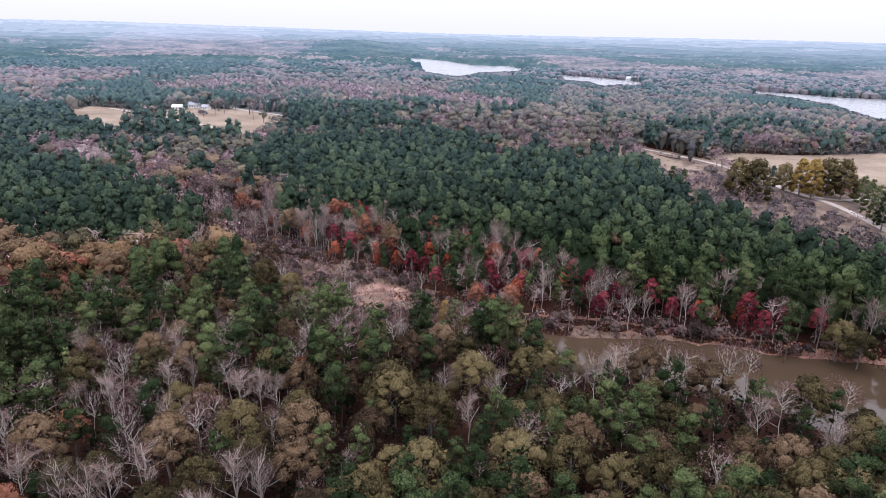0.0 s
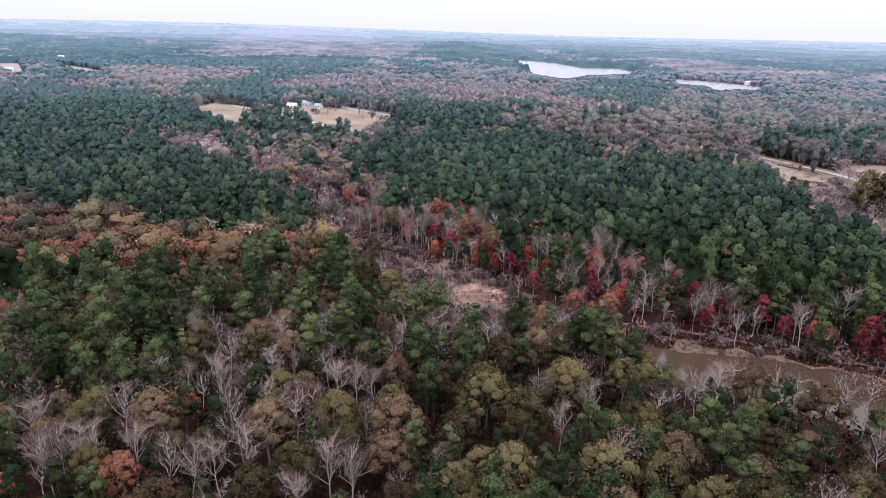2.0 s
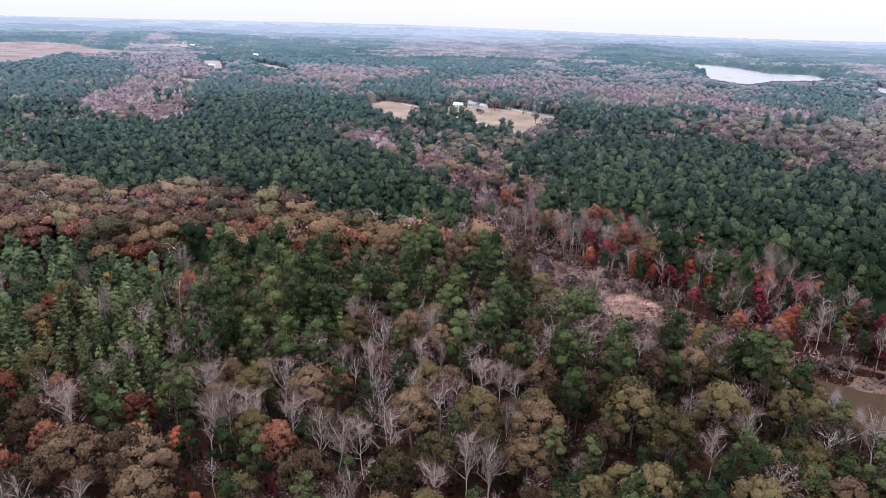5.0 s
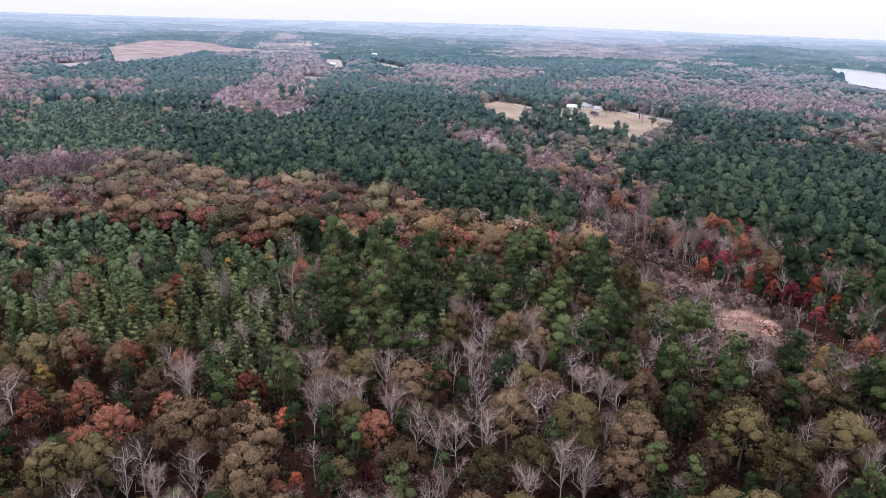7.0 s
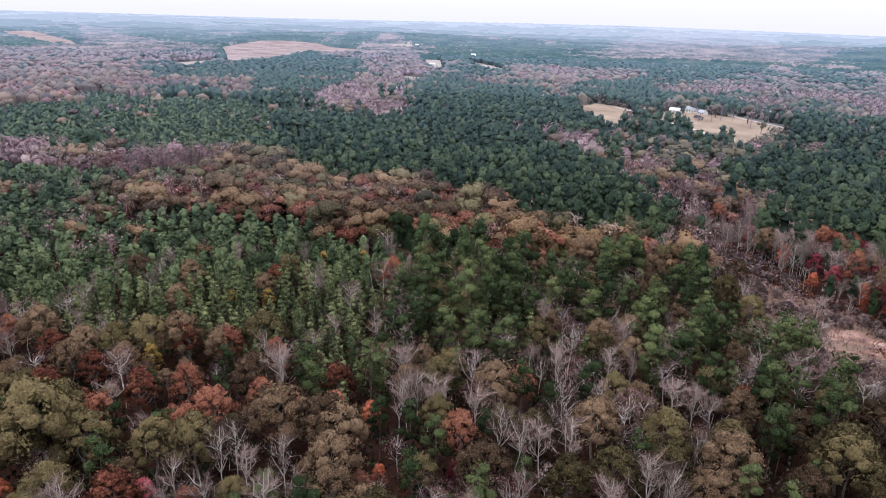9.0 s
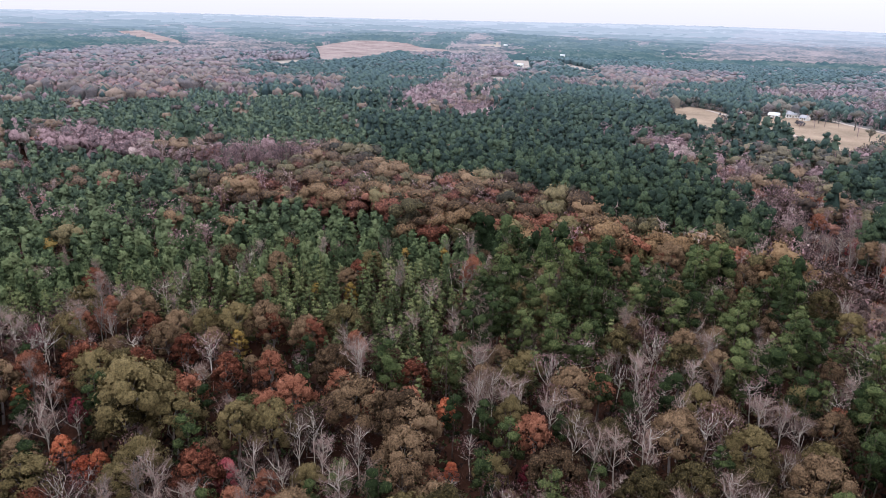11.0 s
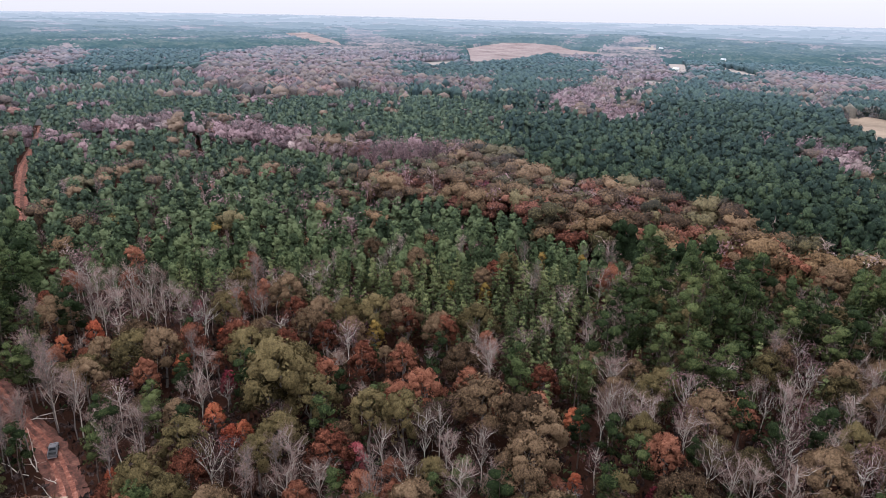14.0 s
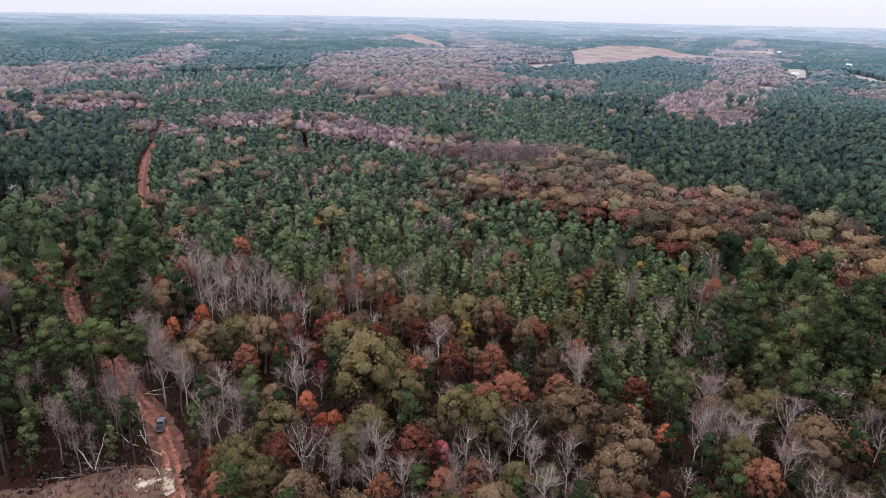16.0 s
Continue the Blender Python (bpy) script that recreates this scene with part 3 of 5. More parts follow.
def waves(x, y, s, seed=0.0):
    """Smooth noise from -1 to 1 with features about s metres across."""
    k = 2 * math.pi / s
    r = 0
    for i, (a, b, p) in enumerate(((0.7, 0.4, 0.3), (-0.35, 0.62, 1.7), (0.2, -0.8, 4.1), (0.95, 0.15, 2.2), (-0.6, -0.5, 5.3))):
        r = r + np.sin(k * (a * x + b * y) + p + seed * (i + 1.3) + 1.2 * np.sin(0.37 * k * (b * x - a * y) + seed))
    return r / 3.2


def ground_z(x, y):
    x, y = np.asarray(x, float), np.asarray(y, float)
    d = from_line(POND, x, y, True) * np.where(inside(POND, x, y), -1, 1)
    z = 0.12 * waves(x, y, 37.0) + 0.5 - 2.2 * np.clip((5 - d) / 8, 0, 1) ** 1.2
    r = np.hypot(x, y)
    return np.where(r > 330, 0.0, z * np.clip((330 - r) / 60, 0, 1))


# far hills
def hills(x, y):
    r = np.hypot(x, y)
    a = np.arctan2(-x, y)
    rise = np.clip((r - 1950) / 2950, 0, 1)
    ridge = 20 * np.exp(-((r - 2350) / 260) ** 2) * np.clip((a - 0.02) / 0.1, 0, 1) * np.clip((1.1 - a) / 0.3, 0, 1) * (0.75 + 0.35 * np.sin(9 * a + 0.6))
    h = ridge + 52 * rise ** 1.1 + rise * (9 * np.sin(3.1 * a + r / 900.0) + 6 * np.sin(7.3 * a - r / 620.0))
    return h * (r > 1950)


# ---- ground ----
def ring_grid(name, rs, az, zf, mats, smooth=True):
    A, R = np.meshgrid(np.radians(az), rs, indexing="ij")
    x, y = -np.sin(A) * R, np.cos(A) * R
    v = np.stack([x, y, zf(x, y)], -1).reshape(-1, 3)
    i, j = np.meshgrid(np.arange(len(az) - 1), np.arange(len(rs) - 1), indexing="ij")
    n = len(rs)
    f = np.stack([i * n + j, i * n + j + 1, (i + 1) * n + j + 1, (i + 1) * n + j], -1).reshape(-1, 4)
    me = mesh_of(name, v, f[:, ::-1], mats)
    if smooth:
        me.polygons.foreach_set("use_smooth", np.ones(len(f), bool))
    return me


AZ = np.concatenate([np.arange(-40, 106, 1.0), np.arange(108, 320.1, 4)])
RS = np.concatenate([np.arange(0.02, 90, 12), np.arange(90, 330, 3), np.geomspace(330, 1500, 40), np.geomspace(1600, 6500, 20)])
ground = tagged(new("ground", ring_grid("ground", RS, AZ, lambda x, y: ground_z(x, y) + hills(x, y) - 0.4 * (np.hypot(x, y) > 1400) - 40 * np.clip((np.hypot(x, y) - 4300) / 500, 0, 1), [LITTER, HAZED_LITTER])),
                "dark brown forest floor of fallen leaves, painted hazy far off", "ground", kind="structure")


# past 560 m the floor takes a litter colour with haze painted in
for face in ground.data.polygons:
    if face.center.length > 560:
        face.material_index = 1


def laid(poly, lift):
    """An outline slid along the camera's line of sight on to the hills."""
    out = []
    for px, py in poly:
        full = math.hypot(px, py)
        r = min(full, 1900.0)
        while r < full and EYE - EYE * r / full > float(hills(px * r / full, py * r / full)) + lift:
            r += 8.0
        out.append((px * r / full, py * r / full))
    return out


def sheet(name, poly, z, mat, label, category, step=None):
    """A flat piece of ground inside an outline, its edge a little ragged."""
    pts, rng = [], np.random.default_rng(len(poly) + int(abs(poly[0][0])))
    for (x0, y0), (x1, y1) in zip(poly, poly[1:] + poly[:1]):
        ln = math.hypot(x1 - x0, y1 - y0)
        n = max(1, int(ln / (step or 4)))
        for k in range(n):
            w = min(1.0, ln * 0.04)
            pts.append((x0 + (x1 - x0) * k / n + rng.normal() * w, y0 + (y1 - y0) * k / n + rng.normal() * w))
    bm = bmesh.new()
    vs = [bm.verts.new((x, y, z(x, y) if callable(z) else z)) for x, y in pts]
    bmesh.ops.triangulate(bm, faces=[bm.faces.new(vs)])
    bmesh.ops.recalc_face_normals(bm, faces=bm.faces)
    me = bpy.data.meshes.new(name)
    for f in bm.faces:
        if f.normal.z < 0:
            f.normal_flip()
    bm.to_mesh(me)
    bm.free()
    me.materials.append(mat)
    if callable(z) and (step or 0) >= 20:
        me.attributes.new("custom_normal", "FLOAT_VECTOR", "POINT").data.foreach_set("vector", np.tile((0.0, 0.0, 1.0), len(me.vertices)).astype(np.float32))
    return tagged(new(name, me), label, category, kind="structure")


def ribbon(name, line, half, z, mat, label, category, n=6, verge=None, widen=0.0):
    """A road along a line, smoothed, with an uneven edge."""
    pts = [Vector((*p, 0)) for p in line]
    path = []
    for i in range(len(pts) - 1):
        p0, p1, p2, p3 = pts[max(0, i - 1)], pts[i], pts[i + 1], pts[min(len(pts) - 1, i + 2)]
        for k in range(n):
            t = k / n
            path.append(0.5 * ((2 * p1) + (p2 - p0) * t + (2 * p0 - 5 * p1 + 4 * p2 - p3) * t * t + (3 * p1 - p0 - 3 * p2 + p3) * t ** 3))
    path.append(pts[-1])
    rng = np.random.default_rng(len(line))
    v, f = [], []
    for i, p in enumerate(path):
        d = (path[min(i + 1, len(path) - 1)] - path[max(i - 1, 0)]).normalized()
        for s in (-1, -0.7, -0.25, 0.25, 0.7, 1):
            w = half * s * (1 + rng.normal() * (0.1 if abs(s) < 1 else 0.06)) * (1 + widen * min(1.0, max(0.0, (p.length - 250) / 90)))
            x, y = p.x - d.y * w, p.y + d.x * w
            v.append((x, y, (float(z(x, y)) if callable(z) else z) + (0.0 if abs(s) in (1, 0.25) else -0.04)))
    for i in range(len(path) - 1):
        for k in range(5):
            f.append((i * 6 + k, i * 6 + k + 6, i * 6 + k + 7, i * 6 + k + 1))
    me = mesh_of(name, np.array(v), np.array(f)[:, ::-1], [mat, verge or mat], [0 if i % 5 in (1, 3) else 1 for i in range(len(f))])
    if me.polygons[0].normal.z < 0:
        me.flip_normals()
    me.polygons.foreach_set("use_smooth", np.ones(len(f), bool))
    return tagged(new(name, me), label, category, kind="structure"), path


CUT, FIELD_9, FIELD_5, FIELD_10 = laid(CUT, 2.0), laid(FIELD_9, 4.0), laid(FIELD_5, 5.0), laid(FIELD_10, 5.0)
over = lambda d: (lambda x, y: float(ground_z(x, y)) + d)
sheet("water", POND, -0.35, POND_WATER, "still muddy brown pond water", "pond")
sheet("lake_water", LAKE, 0.6, LAKE_WATER, "wide pale lake shining under the sky", "lake", 20)
sheet("lake_water", LAKE_3, 0.6, LAKE_WATER, "narrow reach of the pale lake behind a wooded point", "lake", 20)
sheet("lake_water", LAKE_2, 0.6, LAKE_WATER, "arm of the pale lake beyond the woods", "lake", 20)
sheet("field", FIELD_1, 0.3, STRAW, "dry straw-coloured pasture", "field", 8)
sheet("field", FIELD_2, 0.3, STRAW, "dry straw-coloured pasture beside the farmhouse", "field", 8)
sheet("field", FIELD_3, 0.3, STRAW, "dry tan hay field behind the cottage", "field", 8)
sheet("field", THIN, 0.25, STRAW, "grazed tan ground among scattered trees", "field", 8)
sheet("field", CUT, lambda x, y: float(hills(x, y)) + 2.0, CUTOVER, "pinkish clear-cut hillside", "field", 20)
for poly in (FIELD_4, FIELD_6, FIELD_7, FIELD_8):
    sheet("field", poly, 0.8, HAY, "distant pale open field", "field", 20)
sheet("field", FIELD_9, lambda x, y: float(hills(x, y)) + 4, CUTOVER, "pale open field on a far rise", "field", 30)
sheet("ground_yard", YARD, 0.2, YARD_EARTH, "bare brown yard and drive by the cottage", "yard", 6)
sheet("ground_scrub", SCRUB, 0.15, YARD_EARTH, "rough brown ground with low scrub", "scrub land", 6)
sheet("ground_marsh", MARSH, over(0.1), MUD, "open reddish-brown boggy bottom", "marsh", 3)
sheet("ground_bank", BANK_GRASS, over(0.16), RUSSET, "reddish-brown grassy bank with straw patches", "bank", 2)
sheet("ground_sand", SAND, over(0.25), SANDY, "bare pale washed-out sand", "sand", 2)
sheet("ground_clearing", CLEARING, over(0.12), GRASSY, "trampled brown grass in a clearing", "clearing", 2)
sheet("ground_sand", WASH, over(0.3), PALE_SAND, "patch of bare whitish sand beside the track", "sand", 1)
ribbon("ground_verge", ROAD[5:], 3.0, over(0.14), RED_VERGE, "leaf-strewn red earth beside the clay track", "verge", 10)
ROAD_PATH = ribbon("road", ROAD, 1.65, over(0.2), RED_DIRT, "rutted red clay track", "dirt road", 10, CLAY, 1.05)[1]
ribbon("ground_verge", GRAVEL, 9.0, 0.27, YARD_EARTH, "rough brown verge of the gravel road", "verge", 8)
ribbon("road", GRAVEL, 2.0, 0.36, GRAVELLY, "pale gravel country road", "gravel road", 8)
ribbon("road", SIDE, 2.2, 0.35, GRAVELLY, "gravel drive to the cottage", "driveway")
for ln in (LANE, LANE_2, LANE_3):
    ribbon("road", ln, 2.4, 0.37, GRAVELLY, "pale farm lane", "lane")
ROAD_LINE = [(p.x, p.y) for p in ROAD_PATH]

# ---- what grows where ----
STAND_AZ = (15, 17, 19, 23, 31, 42, 49, 57, 64, 75, 85, 100, 110)
STAND_R = (230, 245, 296, 353, 434, 570, 520, 688, 708, 1057, 980, 900, 900)
EDGE_AZ = (-40, -23, -6, 7, 13, 19, 30, 43, 48, 53, 58, 63, 71, 76, 84, 91, 93, 110)
EDGE_R = (147, 145, 143, 150, 140, 138, 140, 124, 126, 137, 147, 156, 180, 178, 190, 196, 100, 95)
KINDS = ["pine", "young", "olive", "brown", "rust", "orange", "red", "yellow", "bare", "slim", "sparse", "shrub", "none"]
MIX = {
    "bank": dict(pine=26, bare=19, slim=6, rust=8, red=9, brown=8, sparse=19, orange=3, shrub=2),
    "pine": dict(pine=94, bare=3, brown=3),
    "stand": dict(pine=96, bare=2, brown=2),
    "open_pine": dict(young=94, sparse=4, brown=2),
    "young": dict(young=84, bare=2, slim=4, brown=3, olive=1, rust=1, yellow=1, sparse=4),
    "dark_pine": dict(pine=34, young=26, bare=6, slim=4, brown=10, olive=10, sparse=10),
    "white_patch": dict(bare=42, slim=6, sparse=44, rust=8),
    "belt": dict(brown=30, olive=14, rust=37, bare=5, sparse=4, red=2, orange=3),
    "near_w": dict(rust=20, brown=30, olive=22, bare=5, slim=4, sparse=10, pine=7, orange=1, red=1),
    "near_m": dict(bare=6, slim=1, brown=29, olive=38, sparse=10, pine=11, rust=5),
    "near_e": dict(olive=40, brown=19, pine=28, bare=3, sparse=10),
    "road": dict(pine=46, young=16, slim=16, bare=4, rust=9, brown=9),
    "grey": dict(sparse=62, bare=20, brown=12, rust=3, pine=3),
    "pink": dict(rust=38, brown=32, sparse=26, pine=4),
    "far": dict(olive=30, sparse=30, brown=10, pine=28, rust=2),
    "farpine": dict(pine=92, sparse=5, brown=3),
    "sage": dict(olive=58, sparse=18, brown=6, pine=18),
    "mauve": dict(sparse=40, pine=26, olive=22, brown=8, rust=4),
    "thin": dict(olive=24, sparse=16, none=60),
    "scrub": dict(shrub=78, sparse=4, none=18),
    "shore": dict(shrub=58, slim=6, olive=5, red=8, rust=5, sparse=10, none=8),
    "creek": dict(shrub=46, bare=12, slim=10, sparse=14, none=18),
    "marsh": dict(shrub=55, none=40, bare=5),
    "creek_woods": dict(bare=22, slim=5, sparse=32, brown=13, rust=6, red=3, pine=12, olive=4, shrub=3),
    "sandy": dict(shrub=5, none=95),
    "open": dict(none=100),
}
STRIPS = ((GREY_1, 12, "grey"), (CREEK, 11, "creek"), (GREY_2, 18, "grey"), (GREY_8, 40, "grey"))
ZONES = list(MIX)
OPEN = (YARD, FIELD_1, FIELD_2, FIELD_3, LAKE, LAKE_2, LAKE_3, CUT, FIELD_4, FIELD_5, FIELD_6, FIELD_7, FIELD_8, FIELD_10, FIELD_9)


def zones(x, y):
    r, a = np.hypot(x, y), np.degrees(np.arctan2(-x, y))
    wob = np.clip(r / 150, 0.5, 3)
    xs, ys = x + 4 * wob * waves(x, y, 31.0, 1.0), y + 4 * wob * waves(x, y, 29.0, 2.0)
    z = np.full(x.shape, ZONES.index("far"))

    def put(m, k):
        z[m] = ZONES.index(k)

    patch = waves(x, y, 210.0, 3.0) + 0.5 * waves(x, y, 77.0, 4.0)
    put(patch > 0.2, "farpine")
    for poly, kind in ((MAUVE_1, "mauve"), (MAUVE_2, "mauve"), (MAUVE_3, "mauve"), (SAGE_1, "sage"), (SAGE_2, "sage")):
        put(inside(poly, xs, ys), kind)
    for poly in (FARPINE_1, FARPINE_2, FARPINE_3, FARPINE_4, FARPINE_5, FARPINE_6, FARPINE_7, FARPINE_8, FARPINE_9):
        put(inside(poly, xs, ys), "farpine")
    put((a > 15) & (r < np.interp(a, STAND_AZ, STAND_R)), "stand")
    put((a > 52 + 4 * waves(x, y, 90.0, 2.0)) & (a < 92) & (r < np.interp(a, STAND_AZ, STAND_R)), "open_pine")
    put((a > 10) & (r < 330) & (a < 110) & ~((r > 225 - 40 * np.clip((a - 45) / 20, -1, 0)) & (a > 12) & (a < 62) & ((x < -75) | (r > 300))), "young")
    put((z == ZONES.index("young")) & (a < 45 + 5 * waves(x, y, 60.0, 9.0)), "dark_pine")
    put(inside(PINE_B, xs, ys), "pine")
    put(inside(CREEK_WOODS, xs, ys), "creek_woods")
    put(inside(BANK, x, y), "bank")
    put(inside(BELT_C, xs, ys), "belt")
    for poly, kind in ((PINK_A, "pink"), (PINK_B, "pink"), (PINK_C, "pink"), (GREY_D, "grey"), (GREY_F, "grey"), (PINK_G, "pink"), (PINK_H, "pink")):
        put(inside(poly, xs, ys), kind)
    for line, w, k in STRIPS:
        put(from_line(line, xs, ys) < w, k)
    e = np.interp(a, EDGE_AZ, EDGE_R) + 6 * waves(x, y, 24.0, 5.0)
    near = r < e
    put(near & (a > 46), "near_w")
    put(near & (a <= 46) & (a > 12), "near_m")
    put(near & (a <= 12), "near_e")
    put(inside(WHITES, x, y), "white_patch")
    put((a > 91) & (r < 260), "road")
    put(inside(THIN, x, y), "thin")
    put(inside(SCRUB, x, y), "scrub")
    put((from_line(POND[:8], x, y) < 8) & (r > 150), "shore")
    put(inside(MARSH, x, y), "marsh")
    put(inside(SAND, x, y), "sandy")
    put(inside(POND, x, y) | inside(CLEARING, x, y), "open")
    put((from_line(POND, x, y, True) < 1.5) | ((a > 89) & (r < 117)) | ((from_line(ROAD_LINE, x, y) < 3.8) & (r < 150)), "open")
    for poly in OPEN:
        put(inside(poly, x, y), "open")
    put((from_line(ROAD_LINE, x, y) < 3.4) & (r > 265), "open")
    for line, w in ((ROAD_LINE, 3.2), (GRAVEL, 7), (SIDE, 6), (LANE, 5), (LANE_2, 6), (LANE_3, 5)):
        put(from_line(line, x, y) < w, "open")
    return z


def scatter(rng, r0, r1, a0, a1, gap):
    """Uneven places in a ring sector, about gap metres apart."""
    n = int(2 * r1 / gap) + 2
    i, j = np.meshgrid(np.arange(n), np.arange(n), indexing="ij")
    x = (i + 0.5 * (j % 2)) * gap - r1 + rng.uniform(-0.48, 0.48, i.shape) * gap
    y = j * gap - r1 + rng.uniform(-0.48, 0.48, i.shape) * gap
    r, a = np.hypot(x, y), np.degrees(np.arctan2(-x, y))
    a = np.where(a < -130, a + 360, a)
    m = (r >= r0) & (r < r1) & (a >= a0) & (a < a1)
    return x[m], y[m]


def kinds_at(rng, x, y):
    z = zones(x, y)
    out = np.full(len(x), KINDS.index("none"))
    for i, name in enumerate(ZONES):
        m = np.where(z == i)[0]
        if len(m):
            w = np.array([MIX[name].get(k, 0) for k in KINDS], float)
            out[m] = rng.choice(len(KINDS), len(m), p=w / w.sum())
            # further off, each kind keeps to its own groves
            v = waves(x[m], y[m], 83.0, 11.0) + 0.6 * waves(x[m], y[m], 37.0, 12.0) + 0.4 * rng.normal(size=len(m))
            u = (np.argsort(np.argsort(v)) + 0.5) / len(m)
            grove = np.minimum(np.searchsorted(np.cumsum(w) / w.sum(), u), len(KINDS) - 1)
            out[m] = np.where((np.hypot(x[m], y[m]) > 330) & ("none" not in MIX[name]), grove, out[m])
    return out


SIZE = {  # height, crown half width
    "pine": (19, 3.6), "young": (11.5, 2.15), "olive": (13.5, 5.7), "brown": (13.5, 5.7), "rust": (13, 4.6), "orange": (9.5, 2.7),
    "red": (11, 3.0), "yellow": (11, 2.8), "bare": (14, 3.6), "slim": (15, 1.5), "sparse": (13, 3.6), "shrub": (3.4, 2.3),
}
COUNT = {"pine": 560, "young": 360, "olive": 1150, "brown": 1150, "rust": 1050, "orange": 650, "red": 700, "yellow": 600, "sparse": 420, "shrub": 110}
SPRAY = {"pine": 0.5, "young": 0.46, "olive": 0.46, "brown": 0.44, "rust": 0.44, "orange": 0.4, "red": 0.4, "yellow": 0.42, "sparse": 0.3, "shrub": 0.5}


def near_shape(kind, rng):
    """Trunk, limbs, leaves or twigs of one near tree."""
    h, w = SIZE[kind]
    h, w = h * rng.uniform(0.92, 1.1), w * rng.uniform(0.88, 1.14)
    if kind in ("bare", "slim"):
        return bare_shape(rng, h, w, 1150 if kind == "bare" else 600)
    if kind == "sparse":
        t, li, tw = bare_shape(rng, h, w * 1.1, 170)
        lobes = [(np.array([rng.normal() * w * 0.4, rng.normal() * w * 0.4, h * rng.uniform(0.6, 0.92)]), (w * 0.62,) * 2 + (h * 0.11,)) for i in range(7)]
        return t, li, joined([tw, crown(rng, lobes, COUNT[kind], SPRAY[kind], loose=1.2)])
    if kind in ("pine", "young"):
        t, li, lobes = pine_shape(rng, h, w, kind == "pine")
    else:
        t, li, lobes = oak_shape(rng, h, w, low={"orange": 0.46, "red": 0.48, "yellow": 0.55, "rust": 0.44, "shrub": 0.62}.get(kind, 0.4))
    return t, li, joined([lumps_of(rng, lobes[::2], 0.9) if kind in ("pine", "young") else lumps_of(rng, lobes[::2], 0.86), crown(rng, lobes, COUNT[kind], SPRAY[kind], loose=0.8 if kind in ("pine", "young") else 0.5)])


def dome(rng, h, w, sides, rings):
    """A rough closed crown that reaches down towards the ground."""
    v = []
    for z, r in rings:
        for k in range(sides):
            a = 2 * math.pi * (k + 0.5 * rng.random()) / sides
            q = w * r * rng.uniform(0.65, 1.25)
            v.append((math.cos(a) * q, math.sin(a) * q, h * z * rng.uniform(0.92, 1.06)))
    v.append((rng.normal() * 0.1 * w, rng.normal() * 0.1 * w, h))
    f = []
    for i in range(len(rings)):
        for k in range(sides):
            a, c = i * sides + k, i * sides + (k + 1) % sides
            if i + 1 < len(rings):
                f += [(a, c, c + sides), (a, c + sides, a + sides)]
            else:
                f.append((a, c, len(v) - 1))
    return np.array(v), np.array(f)


# crown outlines: height and half width, as shares
CONE = ((0.02, 0.5), (0.42, 0.72), (0.7, 0.96), (0.88, 0.78))
ROUND = ((0.02, 0.85), (0.38, 1.0), (0.7, 0.95), (0.9, 0.62))


def stems_shape(kind, rng, h, w, count, spray):
    """A leafless or thin tree from afar: a pale stem, a few limbs, many short fine twigs and some dry leaves."""
    def slivers(a, b, width):
        side = np.cross(b - a, rng.normal(size=a.shape))
        side *= (width / (np.linalg.norm(side, axis=1) + 1e-9))[:, None]
        return np.stack([a - side, a + side, b], 1).reshape(-1, 3), np.arange(3 * len(a)).reshape(-1, 3)

    n = 12
    a, lo = np.arange(n) * 2.4 + rng.uniform(-0.5, 0.5, n), rng.uniform(0.22, 0.72, n)
    out = w * rng.uniform(0.35, 1.0, n) * (1.2 - 0.6 * lo)
    foot = np.stack([0 * a, 0 * a, lo * h], -1)
    tip = np.stack([np.cos(a) * out, np.sin(a) * out, h * np.minimum(lo + rng.uniform(0.14, 0.36, n), rng.uniform(0.85, 1.03, n))], -1)
    m = int(count * (0.7 if kind == "sparse" else 1.2))
    pick, f = rng.integers(n, size=m), rng.uniform(0.3, 1.0, m)[:, None]
    s0 = foot[pick] * (1 - f) + tip[pick] * f
    s1 = s0 + rng.normal(size=(m, 3)) * (0.07 * h, 0.07 * h, 0.05 * h) + (0, 0, 0.04 * h)
    stem = tube(bent(rng, (0, 0, -0.3), (rng.normal() * 0.3, rng.normal() * 0.3, h * 0.92), 3, 0.02), (0.2, 0.14, 0.05), 3)
    if spray > 1.2:
        stem = dome(rng, h * 0.5, w * 0.4, 5, ((0.05, 0.8), (0.6, 1.0)))
    haze = [(np.array([math.cos(q) * w * 0.3, math.sin(q) * w * 0.3, h * rng.uniform(0.56, 0.76)]), (w * 0.46, w * 0.46, h * 0.16)) for q in rng.uniform(0, 6.28, 3)]
    pieces = [stem, lumps_of(rng, haze, 0.9) if spray > 1.2 else crown(rng, haze, 46, 0.5, loose=1.1), slivers(foot, tip, spray * rng.uniform(0.08, 0.13, n)), slivers(s0, s1, spray * rng.uniform(0.07, 0.13, m))]
    if kind == "sparse":
        lobes = [(np.array([rng.normal() * w * 0.45, rng.normal() * w * 0.45, h * rng.uniform(0.5, 0.9)]), (w * 0.5, w * 0.5, h * 0.12)) for i in range(7)]
        pieces.append(crown(rng, lobes, int(count * 1.1), spray * 0.6, loose=0.8))
    return joined(pieces)


